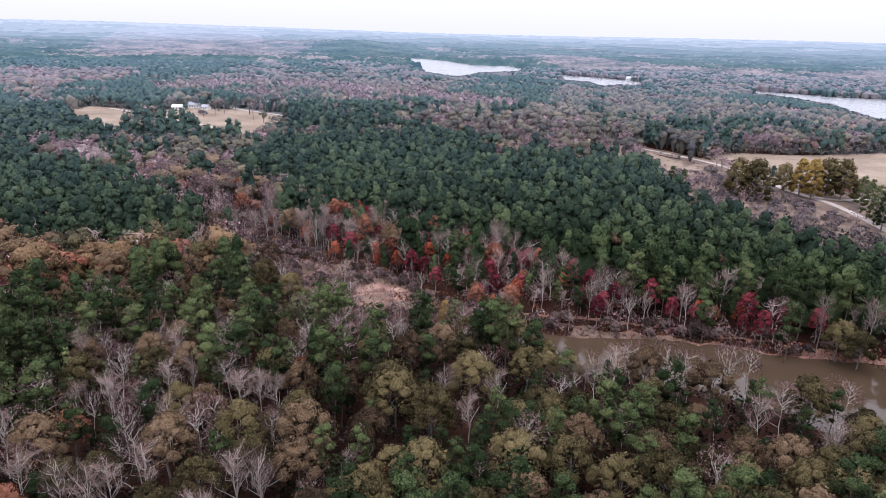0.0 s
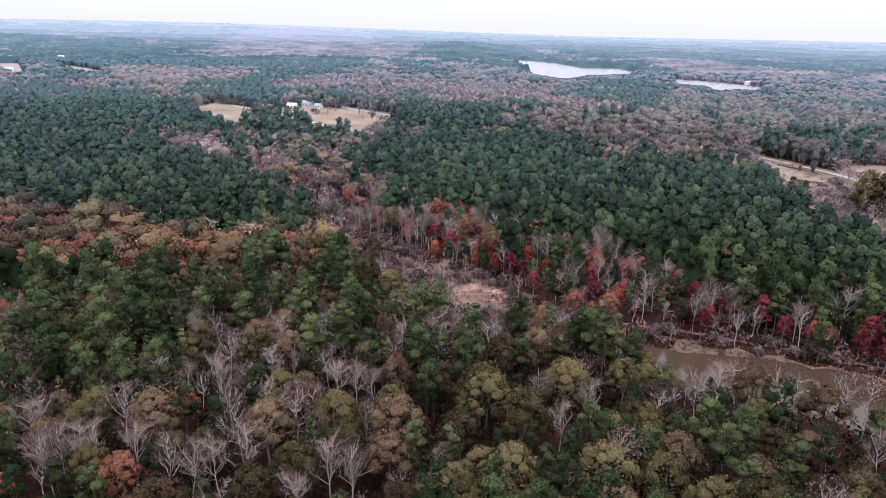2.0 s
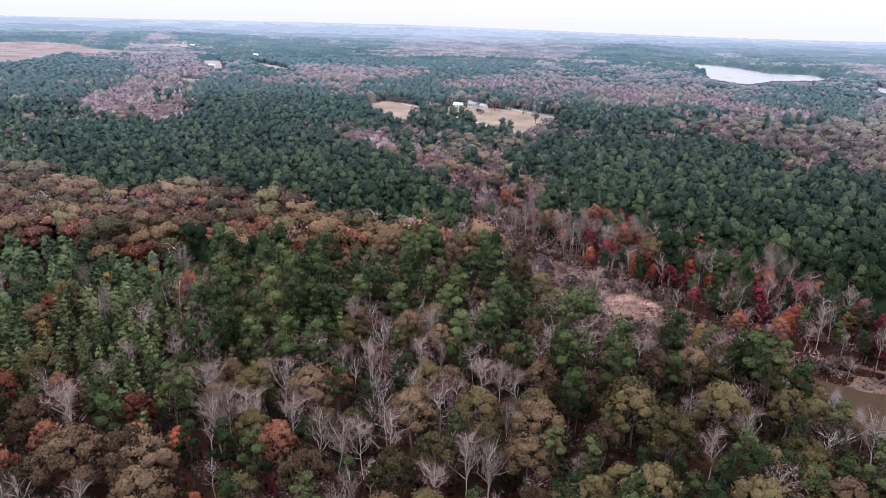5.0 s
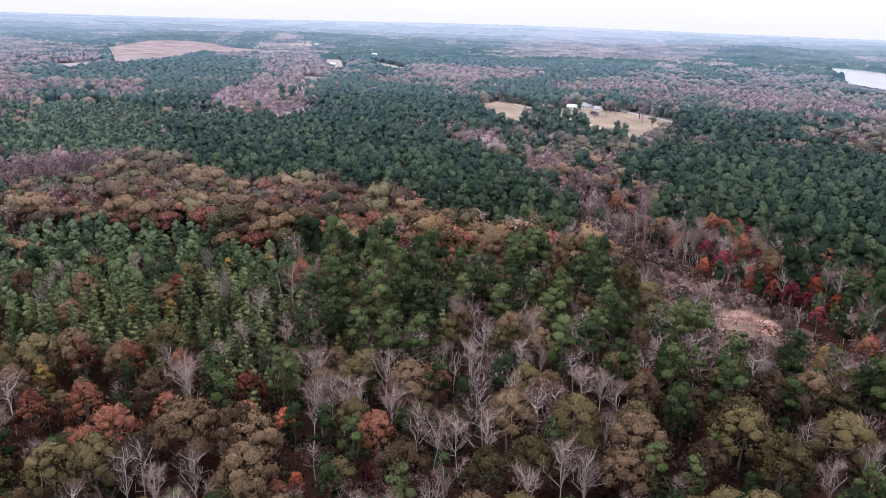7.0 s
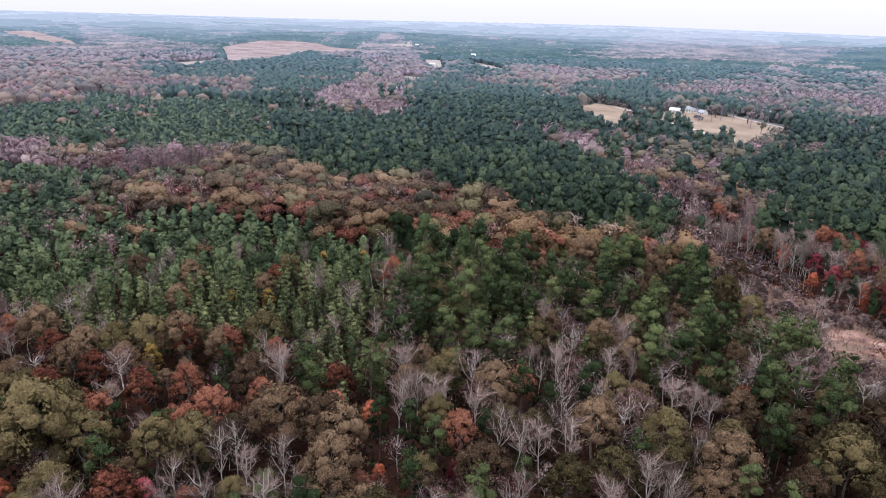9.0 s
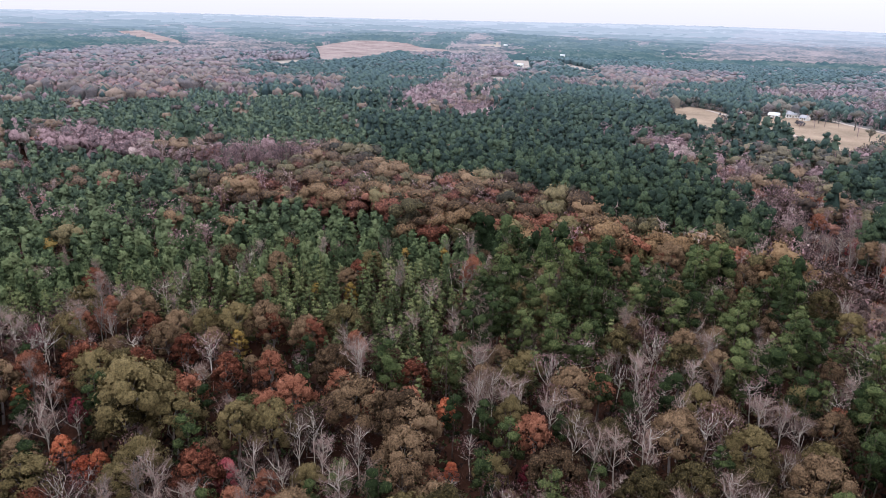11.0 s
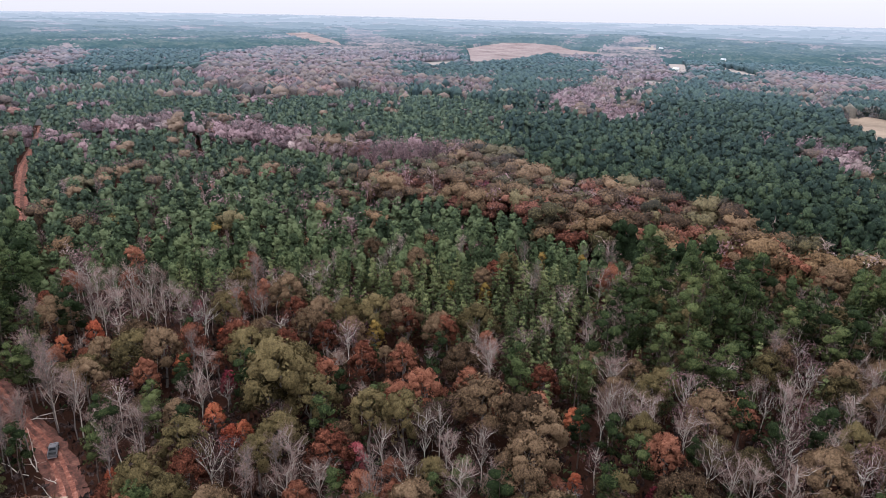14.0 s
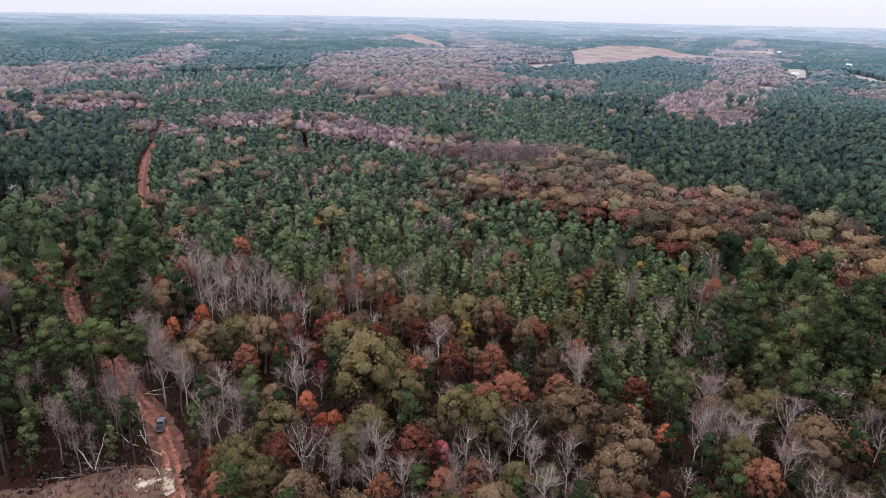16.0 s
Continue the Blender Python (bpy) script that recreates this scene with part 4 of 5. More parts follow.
def far_shape(kind, rng, count, spray, sides=7, full=1.0):
    """A tree seen from afar: a rough crown, its surface broken up by boughs and sprays."""
    h, w = SIZE[kind]
    h, w = h * rng.uniform(0.95, 1.05), w * rng.uniform(0.9, 1.15)
    h *= 0.8 if kind in ("red", "orange", "rust") else 1.0
    if kind in ("bare", "sparse", "slim") and count > 14:
        return stems_shape(kind, rng, h, w, count if count > 50 else 3 * count, spray)
    if kind == "shrub" and count > 14:
        lobes = [(np.array([rng.normal() * w * 0.4, rng.normal() * w * 0.4, h * rng.uniform(0.2, 0.6)]), (w * 0.5, w * 0.5, h * 0.34)) for i in range(4)]
        return crown(rng, lobes, max(80, count), min(spray, 1.0) * 0.85, loose=0.5)
    if count > 14:
        high = kind in ("pine", "young")
        n = 4 if count > 50 else 1
        body = dome(rng, h * 0.82, w * 0.42 * full, 5, ((0.0, 0.14), (0.48, 0.16), (0.62, 1.0)) if count > 50 else ((0.0, 0.2), (0.6, 1.0)))
        if high:  # needles all the way down between the boughs
            v, f = dome(rng, h * 0.9, w * 0.76, 5, ((0.2, 0.6), (0.56, 1.0)))
            body = np.concatenate([v, unit(v * (0.5, 0.5, 0.0) / w + (0, 0, 0.6))], 1), f
        lobes = [(np.array([0, 0, h * (0.86 if high else 0.8)]), (w * 0.5, w * 0.5, h * (0.13 if high else 0.18)))]
        for i in range(n):
            a, z = i * 2.4 + rng.uniform(-0.5, 0.5), rng.uniform(0.5 if i % 2 else 0.66, 0.84)
            q = w * rng.uniform(0.5, 0.72) * ((1.3 - 0.6 * z) if kind != "young" else (1.7 - 1.4 * z))
            r = w * rng.uniform(0.32, 0.48)
            lobes.append((np.array([math.cos(a) * q, math.sin(a) * q, z * h]), (r, r, r * 0.8)))
        lobes = [(c, tuple(1.08 * q for q in r)) for c, r in lobes] if count <= 50 else lobes
        if not high and count > 50:
            return joined([body, lumps_of(rng, lobes, 0.74), crown(rng, lobes, 2 * count, spray * 0.72, loose=0.7)])
        return joined([body, lumps_of(rng, lobes, 0.86), crown(rng, lobes, count, spray, loose=0.6)])
    rings = CONE if kind in ("pine", "young") else ROUND
    loose = 0.45
    if kind in ("bare", "sparse", "slim"):
        core, spray, loose, count = dome(rng, h * 0.72, w * 0.5, 5, rings[1:3]), spray * 0.75, 0.8, 2 * count
    else:
        core = dome(rng, h * 0.9, w * 0.76, sides, rings if sides > 5 else rings[::2])
    z = 1 - rng.random(count) ** 0.8 * 0.85
    r = np.interp(z, [p for p, q in rings] + [1.0], [q for p, q in rings] + [0.1]) * w * rng.uniform(0.72, 1.06, count)
    a = rng.uniform(0, 2 * math.pi, count)
    lump = 1 + 0.14 * np.sin(3 * a + 5 * z + rng.uniform(0, 6)) + 0.1 * np.sin(5 * a - 9 * z)
    p = np.stack([np.cos(a) * r * lump, np.sin(a) * r * lump, z * h * 0.98], -1)
    nrm = np.stack([np.cos(a), np.sin(a), 0.25 + 2.2 * np.clip(z - 0.6, 0, 1)], -1)
    return joined([core, cards(rng, p, nrm + rng.normal(size=(count, 3)) * loose, spray * rng.uniform(0.7, 1.3, count), unit(nrm))])


BARK = {"pine": BARK_PINE, "young": BARK_PINE, "bare": BARK_PALE, "slim": BARK_GREY, "sparse": BARK_PALE}
NAME = {"pine": "pine_tree", "young": "young_pine", "olive": "oak_tree", "brown": "white_oak", "rust": "red_oak", "orange": "maple_tree", "red": "maple_tree",
        "yellow": "poplar_tree", "bare": "bare_tree", "slim": "slim_tree", "sparse": "thin_tree", "shrub": "shrub"}
LABEL = {
    "pine": "tall dark green pine standing in the woods", "young": "slender young yellow-green pine in a dense stand", "olive": "broad oak with olive green leaves turning brown",
    "brown": "broad oak with dull brown autumn leaves", "rust": "rounded oak with rust-red autumn leaves", "orange": "small maple in bright orange autumn leaf",
    "red": "maple in deep crimson autumn leaf", "yellow": "slim tree with yellow-green autumn leaves", "bare": "leafless pale grey tree with upright limbs",
    "slim": "slender leafless pale stem with a narrow top", "sparse": "nearly leafless tree with a few dry tan leaves", "shrub": "low grey-brown shrub in the wet bottom",
}
FOLIAGE = {"bare": "twigs", "slim": "twigs", "sparse": "tan"}
VARIANTS = 6
rng = np.random.default_rng(7)
MESHES = {}
for kind in SIZE:
    leaf = LEAF[FOLIAGE.get(kind, kind)]
    MESHES[kind] = []
    for i in range(VARIANTS if kind in ("pine", "young", "brown", "olive", "rust", "bare", "slim", "sparse") else 3):
        stem, limbs, leaves = near_shape(kind, rng)
        MESHES[kind].append((mesh_of(kind + "_trunk", *knit(*joined([stem, limbs])), [BARK.get(kind, BARK_GREY)]), mesh_of(kind + "_crown", *leaves, [leaf])))


# open-grown trees carry leaves almost down to the ground
for kind in ("olive", "yellow", "pine"):
    MESHES["open_" + kind] = []
    for i in range(4):
        stem, limbs, lobes = oak_shape(rng, *SIZE[kind], low=0.76)
        lobes = [(c, tuple(1.2 * q for q in r)) for c, r in lobes]
        MESHES["open_" + kind].append((mesh_of("open_trunk", *knit(*joined([stem, limbs])), [BARK_GREY]), mesh_of("open_crown", *joined([lumps_of(rng, lobes, 0.66), crown(rng, lobes, 1300, 0.5, loose=0.7)]), [LEAF[kind]])))


def tree(kind, x, y, scale, turn, variant, alone=False):
    """One tree: forked trunk and crown under an empty at its foot."""
    base = new(NAME[kind])
    base.empty_display_size = 0.3
    base.matrix_basis = pose(x, y, float(ground_z(x, y)), 0, 0, turn) @ Matrix.Scale(scale, 4)
    known = MESHES["open_" + kind if alone else kind]
    trunk, leaves = known[variant % len(known)]
    part("trunk", trunk, base)
    part("crown", leaves, base)
    return tagged(base, LABEL[kind], "shrub" if kind == "shrub" else "tree", {"shrub": "shrubs of the wet bottom"}.get(kind, NAME[kind].replace("_", " ") + "s of the woods"))


# distinctive trees: foot and size
TREES_OLIVE_1 = [(-117, 35, 1.5), (-116, 32, 1.1), (-126, 42, 1.1), (-112, 40, 1.1), (-129, 38, 1.1), (-138, 35, 1.1), (-121, 37, 1.15), (-97, 52, 1.1), (-74, 90, 0.8), (-37, 111, 1.05), (-39, 95, 0.95), (-43, 86, 1), (-10, 124, 1.2), (-2, 118, 1.1), (5, 142, 1), (-52, 188, 1.1), (-106, 187, 0.9), (-9, 122, 1.15), (-1, 115, 1.1), (7, 132, 1.1), (74, 123, 1.1), (23, 103, 1), (19, 136, 1), (30, 97, 1), (-44, 185, 0.9), (103, 162, 0.95), (106, 158, 0.95), (153, 352, 1.6), (159, 345, 1.7), (183, 365, 1.25)]
TREES_OLIVE_2 = [(203, 359, 1.6), (205, 348, 1.7), (-154, 583, 0.8), (-163, 521, 0.7), (-240, 690, 1.3), (-216, 658, 1.1), (-181, 638, 1.3), (-164, 673, 1.2), (-152, 647, 1), (-247, 660, 1), (-246, 580, 1), (-86, 558, 1.2), (-94, 522, 1.2), (-70, 502, 1.1)]
TREES_BROWN_1 = [(-164, 53, 1.1), (-150, 57, 1), (-137, 73, 1.1), (-128, 78, 1), (-92, 66, 1.3), (-84, 70, 1.15), (-147, 52, 1), (-82, 71, 1.15), (-47, 103, 1.2), (-56, 81, 1.05), (-29, 129, 1), (-24, 108, 1.15), (-24, 101, 1), (-7, 143, 1.05), (-103, 197, 1.2), (-74, 190, 1.1), (-38, 154, 0.9), (-19, 130, 1), (-13, 112, 1), (0, 148, 1), (46, 138, 1.05), (57, 129, 1.1), (55, 106, 1), (-97, 189, 1.25), (-52, 191, 0.9)]
TREES_RUST_1 = [(-99, 309, 0.95), (-96, 316, 0.95), (-88, 302, 0.95), (-87, 286, 0.95), (-155, 52, 1), (-121, 55, 1.05), (-118, 63, 1.05), (-96, 84, 1), (-139, 54, 0.9), (-104, 71, 0.9), (-201, 5, 0.9), (-139, 14, 0.9), (-67, 88, 1), (-135, 73, 1), (-126, 79, 1), (-68, 90, 0.8), (-3, 254, 0.9), (10, 186, 0.8), (-95, 315, 0.8), (-103, 325, 0.7), (20, 186, 0.8), (-30, 238, 0.7)]
TREES_ORANGE_1 = [(-225, 386, 1.35), (-219, 383, 1.35), (-234, 392, 1.35), (-212, 376, 1.35), (-143, 22, 1), (-157, 34, 0.7), (-142, 55, 0.8), (-111, 24, 1), (-120, 23, 1), (-114, 27, 0.8), (-168, 7, 1.15), (-168, -0, 0.9), (-85, 83, 1), (-114, 4, 0.55), (-82, 64, 0.6), (-72, 72, 0.7), (-5, 224, 1.15), (38, 201, 1), (22, 190, 1.1), (74, 182, 1), (-38, 229, 0.9), (-104, 182, 0.9), (84, 179, 0.9), (-281, 127, 1.35), (-276, 130, 1.4), (-271, 133, 1.35), (-267, 138, 1.3), (-259, 149, 1.1)]
TREES_BARE_1 = [(-126, 22, 1), (-135, 26, 1), (-99, 31, 1), (-120, 10, 1), (-92, 45, 1), (-180, 14, 1.1), (-179, 20, 1), (-176, 10, 1), (-175, 24, 1), (-134, 1, 1.15), (-139, -3, 1.1), (-106, 78, 1.2), (-81, 89, 1.15), (-78, 92, 1), (-91, 53, 1), (-119, 6, 0.9), (-92, 28, 0.9), (-90, 33, 0.9), (-248, -13, 0.9), (-88, 56, 0.9), (-83, 60, 0.9), (-80, 85, 1.05), (-81, 92, 1), (-76, 95, 1), (-69, 95, 1), (-66, 122, 0.95), (-56, 127, 0.95), (-41, 124, 1.1), (-37, 126, 1.05), (-60, 91, 1)]
TREES_BARE_2 = [(-56, 91, 1), (-52, 93, 1), (-47, 94, 1.1), (-36, 88, 1), (-34, 98, 0.95), (-30, 98, 0.95), (-110, 110, 0.8), (-116, 115, 0.7), (-33, 124, 1), (-33, 95, 1), (-29, 95, 1), (1, 130, 1), (12, 126, 1.1), (6, 118, 1), (38, 134, 1.1), (34, 134, 1), (-25, 272, 1), (7, 230, 1), (25, 228, 1.1), (18, 211, 1), (29, 209, 1), (39, 210, 1), (30, 191, 0.9), (5, 198, 0.9), (58, 182, 0.8), (84, 192, 1.15), (109, 230, 0.9), (95, 192, 0.9), (82, 190, 0.9), (-68, 125, 0.9)]
TREES_BARE_3 = [(-21, 167, 0.7), (43, 185, 1), (64, 119, 1), (73, 110, 1), (-200, 6, 1), (-190, 8, 1), (-194, 10, 1.1), (-197, 15, 1), (-189, 18, 1.1), (-192, 22, 1), (-185, 23, 1), (-181, 26, 1), (-172, 28, 1), (-173, 18, 1), (-169, 21, 0.9)]
TREES_SLIM_1 = [(-129, -12, 1), (-127, -9, 1), (-126, -11, 0.9), (-117, -15, 0.85), (-123, -21, 1), (-135, -27, 1), (-120, -18, 0.8), (-134, 0, 1.1), (-138, -3, 1.1), (-112, 4, 0.9), (-124, 6, 0.9), (-118, 10, 0.9), (-99, 24, 0.8), (-98, 28, 0.9), (-130, -8, 1)]
TREES_RED_1 = [(-94, 41, 0.9), (-132, 29, 0.8), (-61, 80, 0.8), (-40, 241, 1), (-33, 233, 0.95), (-24, 244, 0.9), (-10, 212, 1), (15, 205, 1.05), (16, 193, 1), (45, 197, 1), (41, 188, 0.8), (-2, 202, 0.8), (51, 189, 0.95), (65, 180, 0.9), (85, 177, 1.15), (86, 169, 1), (11, 189, 0.8), (24, 199, 0.8)]
TREES_PINE_1 = [(-147, -9, 0.85), (-151, -13, 0.90), (-148, -7, 0.80), (-156, -16, 0.85), (-152, -24, 0.90), (-172, -31, 1.00), (-140, -28, 0.85), (-169, -11, 1), (-163, -14, 1), (-186, -8, 0.95), (-145, -21, 0.9), (-144, -16, 1), (-115, 2, 0.75), (-119, 12, 0.7), (-99, 79, 0.85), (-120, 4, 0.8), (-197, -8, 1), (-96, 78, 0.85), (-63, 70, 0.8), (-73, 81, 0.7), (-65, 106, 0.8), (-20, 124, 0.8), (-3, 141, 0.8), (-21, 121, 0.8), (-22, 140, 0.8), (-20, 102, 0.75), (9, 106, 0.85), (6, 96, 0.85), (38, 113, 1), (47, 123, 0.95), (34, 109, 0.9), (94, 181, 1.1), (98, 173, 1.1), (89, 161, 1), (86, 195, 1), (4, 210, 1), (113, 188, 1)]
TREES_PINE_2 = [(71, 171, 0.9), (-221, 537, 0.9), (-215, 541, 0.8), (-210, 550, 0.7), (-204, 558, 0.6), (-221, 513, 0.9), (-240, 588, 0.8), (-244, 652, 0.6), (205, 330, 1), (196, 309, 1.1), (194, 300, 1.1), (190, 288, 1.2), (196, 291, 1.2), (201, 388, 0.5), (125, 354, 0.8), (121, 361, 0.8), (-208, 448, 1.2), (-198, 440, 1.2), (-192, 443, 1.2), (-190, 460, 1.35), (-183, 462, 1.4), (-179, 469, 1.4), (-172, 463, 1.3), (-169, 465, 1.1), (-237, 435, 1.2), (-257, 459, 1.2), (-70, 518, 1.2), (-67, 548, 1.2), (-150, 478, 1), (-142, 468, 1)]
TREES_YELLOW_1 = [(-136, 65, 1), (-246, -5, 1), (-146, 104, 0.9), (1, 181, 0.6), (-0, 176, 0.5), (187, 355, 2), (190, 349, 2.1)]
TREES_SPARSE_1 = [(-208, 625, 1.2), (-205, 640, 1.2), (-196, 646, 1), (-168, 603, 1.4), (-162, 620, 1), (-212, 604, 0.5), (44, 141, 1), (64, 138, 1.1), (68, 136, 1.1), (56, 138, 1), (52, 142, 1), (69, 121, 1.1), (86, 128, 1)]
TREES_SHRUB_1 = [(-222, 626, 1.5), (-217, 626, 1.5)]
HEROES = [(kind, *p) for kind, group in (("olive", TREES_OLIVE_1 + TREES_OLIVE_2), ("brown", TREES_BROWN_1), ("rust", TREES_RUST_1), ("orange", TREES_ORANGE_1), ("bare", TREES_BARE_1 + TREES_BARE_2 + TREES_BARE_3), ("slim", TREES_SLIM_1), ("red", TREES_RED_1), ("pine", TREES_PINE_1 + TREES_PINE_2), ("yellow", TREES_YELLOW_1), ("sparse", TREES_SPARSE_1), ("shrub", TREES_SHRUB_1)) for p in group]


# near woods, tree by tree
def close_by(x, y):
    """The near woods and the trees round the pond."""
    return (np.hypot(x, y) < 212) | ((np.hypot(x, y) < 285) & np.isin(zones(x, y), [ZONES.index(k) for k in ("bank", "shore", "creek", "marsh")]))


x, y = scatter(rng, 72, 285, -42, 106, 3.7)
m = close_by(x, y)
x, y = x[m], y[m]
k = kinds_at(rng, x, y)
wide = np.array([SIZE.get(n, (0, 2))[1] for n in KINDS])[k]
order = np.argsort(np.hypot(x, y))
dense = np.isin(zones(x, y), [ZONES.index("bank"), ZONES.index("shore")])
taken = [(hx, hy, 0.6 * SIZE[hk][1] * hs) for hk, hx, hy, hs in HEROES]
TX, TY, TW = [np.array([p[i] for p in taken] + [9e9]) for i in range(3)]
single, rest = {n: 0 for n in KINDS}, []
HA, HR = np.array([math.atan2(-p[1], p[2]) for p in HEROES]), np.array([math.hypot(p[1], p[2]) for p in HEROES])
HW, HZ = np.array([SIZE[p[0]][1] * p[3] for p in HEROES]), np.array([SIZE[p[0]][0] * p[3] * 0.6 for p in HEROES])


def clear_of(x, y):
    """Water, sand and track that trees must not hide from the camera."""
    m = inside(POND_SEEN, x, y) | inside(WASH, x, y) | inside(SAND, x, y)
    r = np.hypot(x, y)
    return m | ((from_line(ROAD_LINE, x, y) < 1.6) & ((r < 139) | ((r > 161) & (r < 235))))


PX, PY, PW = [], [], []
for i in order:
    n = KINDS[k[i]]
    if n == "none":
        continue
    if (np.hypot(TX - x[i], TY - y[i]) < TW + wide[i] * 0.5).any():
        continue
    if PX and (np.hypot(np.array(PX) - x[i], np.array(PY) - y[i]) < (0.33 if dense[i] else 0.44) * (np.array(PW) + wide[i])).any():
        continue
    s = rng.uniform(0.78, 1.15)
    ri, ai, hi = math.hypot(x[i], y[i]), math.atan2(-x[i], y[i]), SIZE[n][0]
    # trees shrunk where they would hide marked trees, water, track or sand from the camera
    gap = (np.abs(HA - ai) * ri < 0.5 * (HW + wide[i])) & (HR > ri + 2) & (EYE - (EYE - HZ) * ri / HR < hi * s)
    if gap.any() and n != "shrub":
        s *= 0.62
    for cut in (1.0, 0.8, 0.62, 0.48):
        f = EYE / (EYE - hi * s * cut * 0.97)
        hx, hy = x[i] * np.linspace(1, f, 5), y[i] * np.linspace(1, f, 5)
        if not clear_of(hx, hy).any():
            break
    else:
        continue
    s *= cut
    if s < 0.36:
        continue
    PX.append(x[i]), PY.append(y[i]), PW.append(wide[i])
    if single[n] < (300 if n != "shrub" else 120):
        single[n] += 1
        tree(n, x[i], y[i], s, rng.uniform(0, 360), int(rng.integers(VARIANTS)))
    else:
        rest.append((n, x[i], y[i], s))
for n, hx, hy, hs in HEROES:
    if math.hypot(hx, hy) < 460:
        tree(n, hx, hy, hs, rng.uniform(0, 360), int(rng.integers(VARIANTS)), math.hypot(hx, hy) > 330 and "open_" + n in MESHES)


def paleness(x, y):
    """Share of distance haze mixed into a tree's colour."""
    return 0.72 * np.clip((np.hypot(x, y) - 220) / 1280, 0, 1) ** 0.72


def woods(name, places, shapes, label, mats=WOODS):
    """Many trees in one mesh."""
    vs, fs, mi, tone, pale, n = [], [], [], [], [], 0
    keys = list(mats)
    for kind in sorted({p[0] for p in places}):
        own = np.array([p[1:] for p in places if p[0] == kind])
        pick = rng.integers(len(shapes[kind]), size=len(own))
        for s, (v, f) in enumerate(shapes[kind]):
            q = own[pick == s]
            if not len(q):
                continue
            a = rng.uniform(0, 2 * math.pi, len(q))
            ca, sa = np.cos(a)[:, None], np.sin(a)[:, None]
            sc = q[:, 2:3]
            v = with_normals(v, f)
            w = np.stack([q[:, :1] + sc * (ca * v[None, :, 0] - sa * v[None, :, 1]), q[:, 1:2] + sc * (sa * v[None, :, 0] + ca * v[None, :, 1]),
                          q[:, 3:4] + q[:, 4:5] * np.broadcast_to(v[None, :, 2], (len(q), len(v))),
                          ca * v[None, :, 3] - sa * v[None, :, 4], sa * v[None, :, 3] + ca * v[None, :, 4], np.broadcast_to(v[None, :, 5], (len(q), len(v)))], -1)
            vs.append(w.reshape(-1, 6))
            fs.append((f[None] + n + np.arange(len(q))[:, None, None] * len(v)).reshape(-1, 3))
            n += len(q) * len(v)
            mi.append(np.full(len(q) * len(f), keys.index(FOLIAGE.get(kind, kind))))
            tone.append(np.repeat(rng.random(len(q)), len(f)))
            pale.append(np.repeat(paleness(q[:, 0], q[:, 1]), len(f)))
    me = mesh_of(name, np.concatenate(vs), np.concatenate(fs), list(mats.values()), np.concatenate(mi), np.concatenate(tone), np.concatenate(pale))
    return tagged(new(name, me), label, "woods", kind="stuff")


if rest:
    woods("woods", [(n, a, b, s, float(ground_z(a, b)), s) for n, a, b, s in rest], {kk: [far_shape(kk, rng, 90, 0.75, 7) for i in range(5)] for kk in SIZE},
          "dense mixed woods of pine and hardwood in late autumn")


IN_VIEW = (VIS_1, VIS_2, VIS_3, THIN_OPEN_2, LAKE, LAKE_2, LAKE_3)
LANES_IN_VIEW = ((GRAVEL, 3.5), (SIDE, 3), (LANE, 4), (LANE_2, 4))


def hides(x, y, top):
    """Which trees of height top would hide the open fields, lakes and lanes from the camera."""
    m = np.zeros(len(x), bool)
    for k in (0.25, 0.5, 0.75, 0.9):
        f = 1 + (EYE / (EYE - top) - 1) * k
        for poly in IN_VIEW:
            m |= inside(poly, x * f, y * f)
        for line, w in LANES_IN_VIEW:
            m |= from_line(line, x * f, y * f) < w
    return m


def fill(r0, r1, a0, a1, gap, lo=0.8, hi=1.15, grow=1.0, tall=1.0):
    x, y = scatter(rng, r0, r1, a0, a1, gap)
    far = ~close_by(x, y) if r0 == 212 else np.ones(len(x), bool)
    x, y = x[far], y[far]
    k = kinds_at(rng, x, y)
    g = ground_z(x, y)
    s = rng.uniform(lo, hi, len(x))
    z = zones(x, y)
    even = np.isin(z, [ZONES.index(n) for n in ("pine", "stand", "open_pine", "young", "dark_pine", "farpine")])
    s = np.where(even, 1 + (s - 1) * 0.55, s)
    s = s * np.where(np.isin(z, [ZONES.index(n) for n in ("grey", "pink", "belt")]), 1.2, np.where(z == ZONES.index("stand"), 0.9, 1.0))
    t = np.where(np.isin(k, [KINDS.index("pine"), KINDS.index("young")]), tall, min(1.0, tall * 1.35))
    # trees cut lower where they would hide open ground from the camera
    h = np.array([SIZE.get(n, (0, 0))[0] for n in KINDS])[k] * t * s
    drop = np.ones(len(x))
    if a0 > -100 and r1 < 1600:
        for cut in (1.0, 0.7, 0.45, 0.25):
            m = hides(x, y, h * cut) & (drop == cut)
            drop[m] = {1.0: 0.7, 0.7: 0.45, 0.45: 0.25, 0.25: 0.2}[cut]
    ok = (drop > 0) & (k != KINDS.index("none"))
    grow = np.where((k == KINDS.index("young")) & (r0 == 212), 1.2, 1.0) * grow
    return [(KINDS[k[i]], x[i], y[i], grow[i] * s[i] * max(drop[i], 0.5), g[i], t[i] * s[i] * drop[i]) for i in np.where(ok)[0]]


def shapes_of(count, spray, sides=7, full=1.0):
    return {kk: [far_shape(kk, rng, count, spray, sides, full) for i in range(8)] for kk in SIZE}


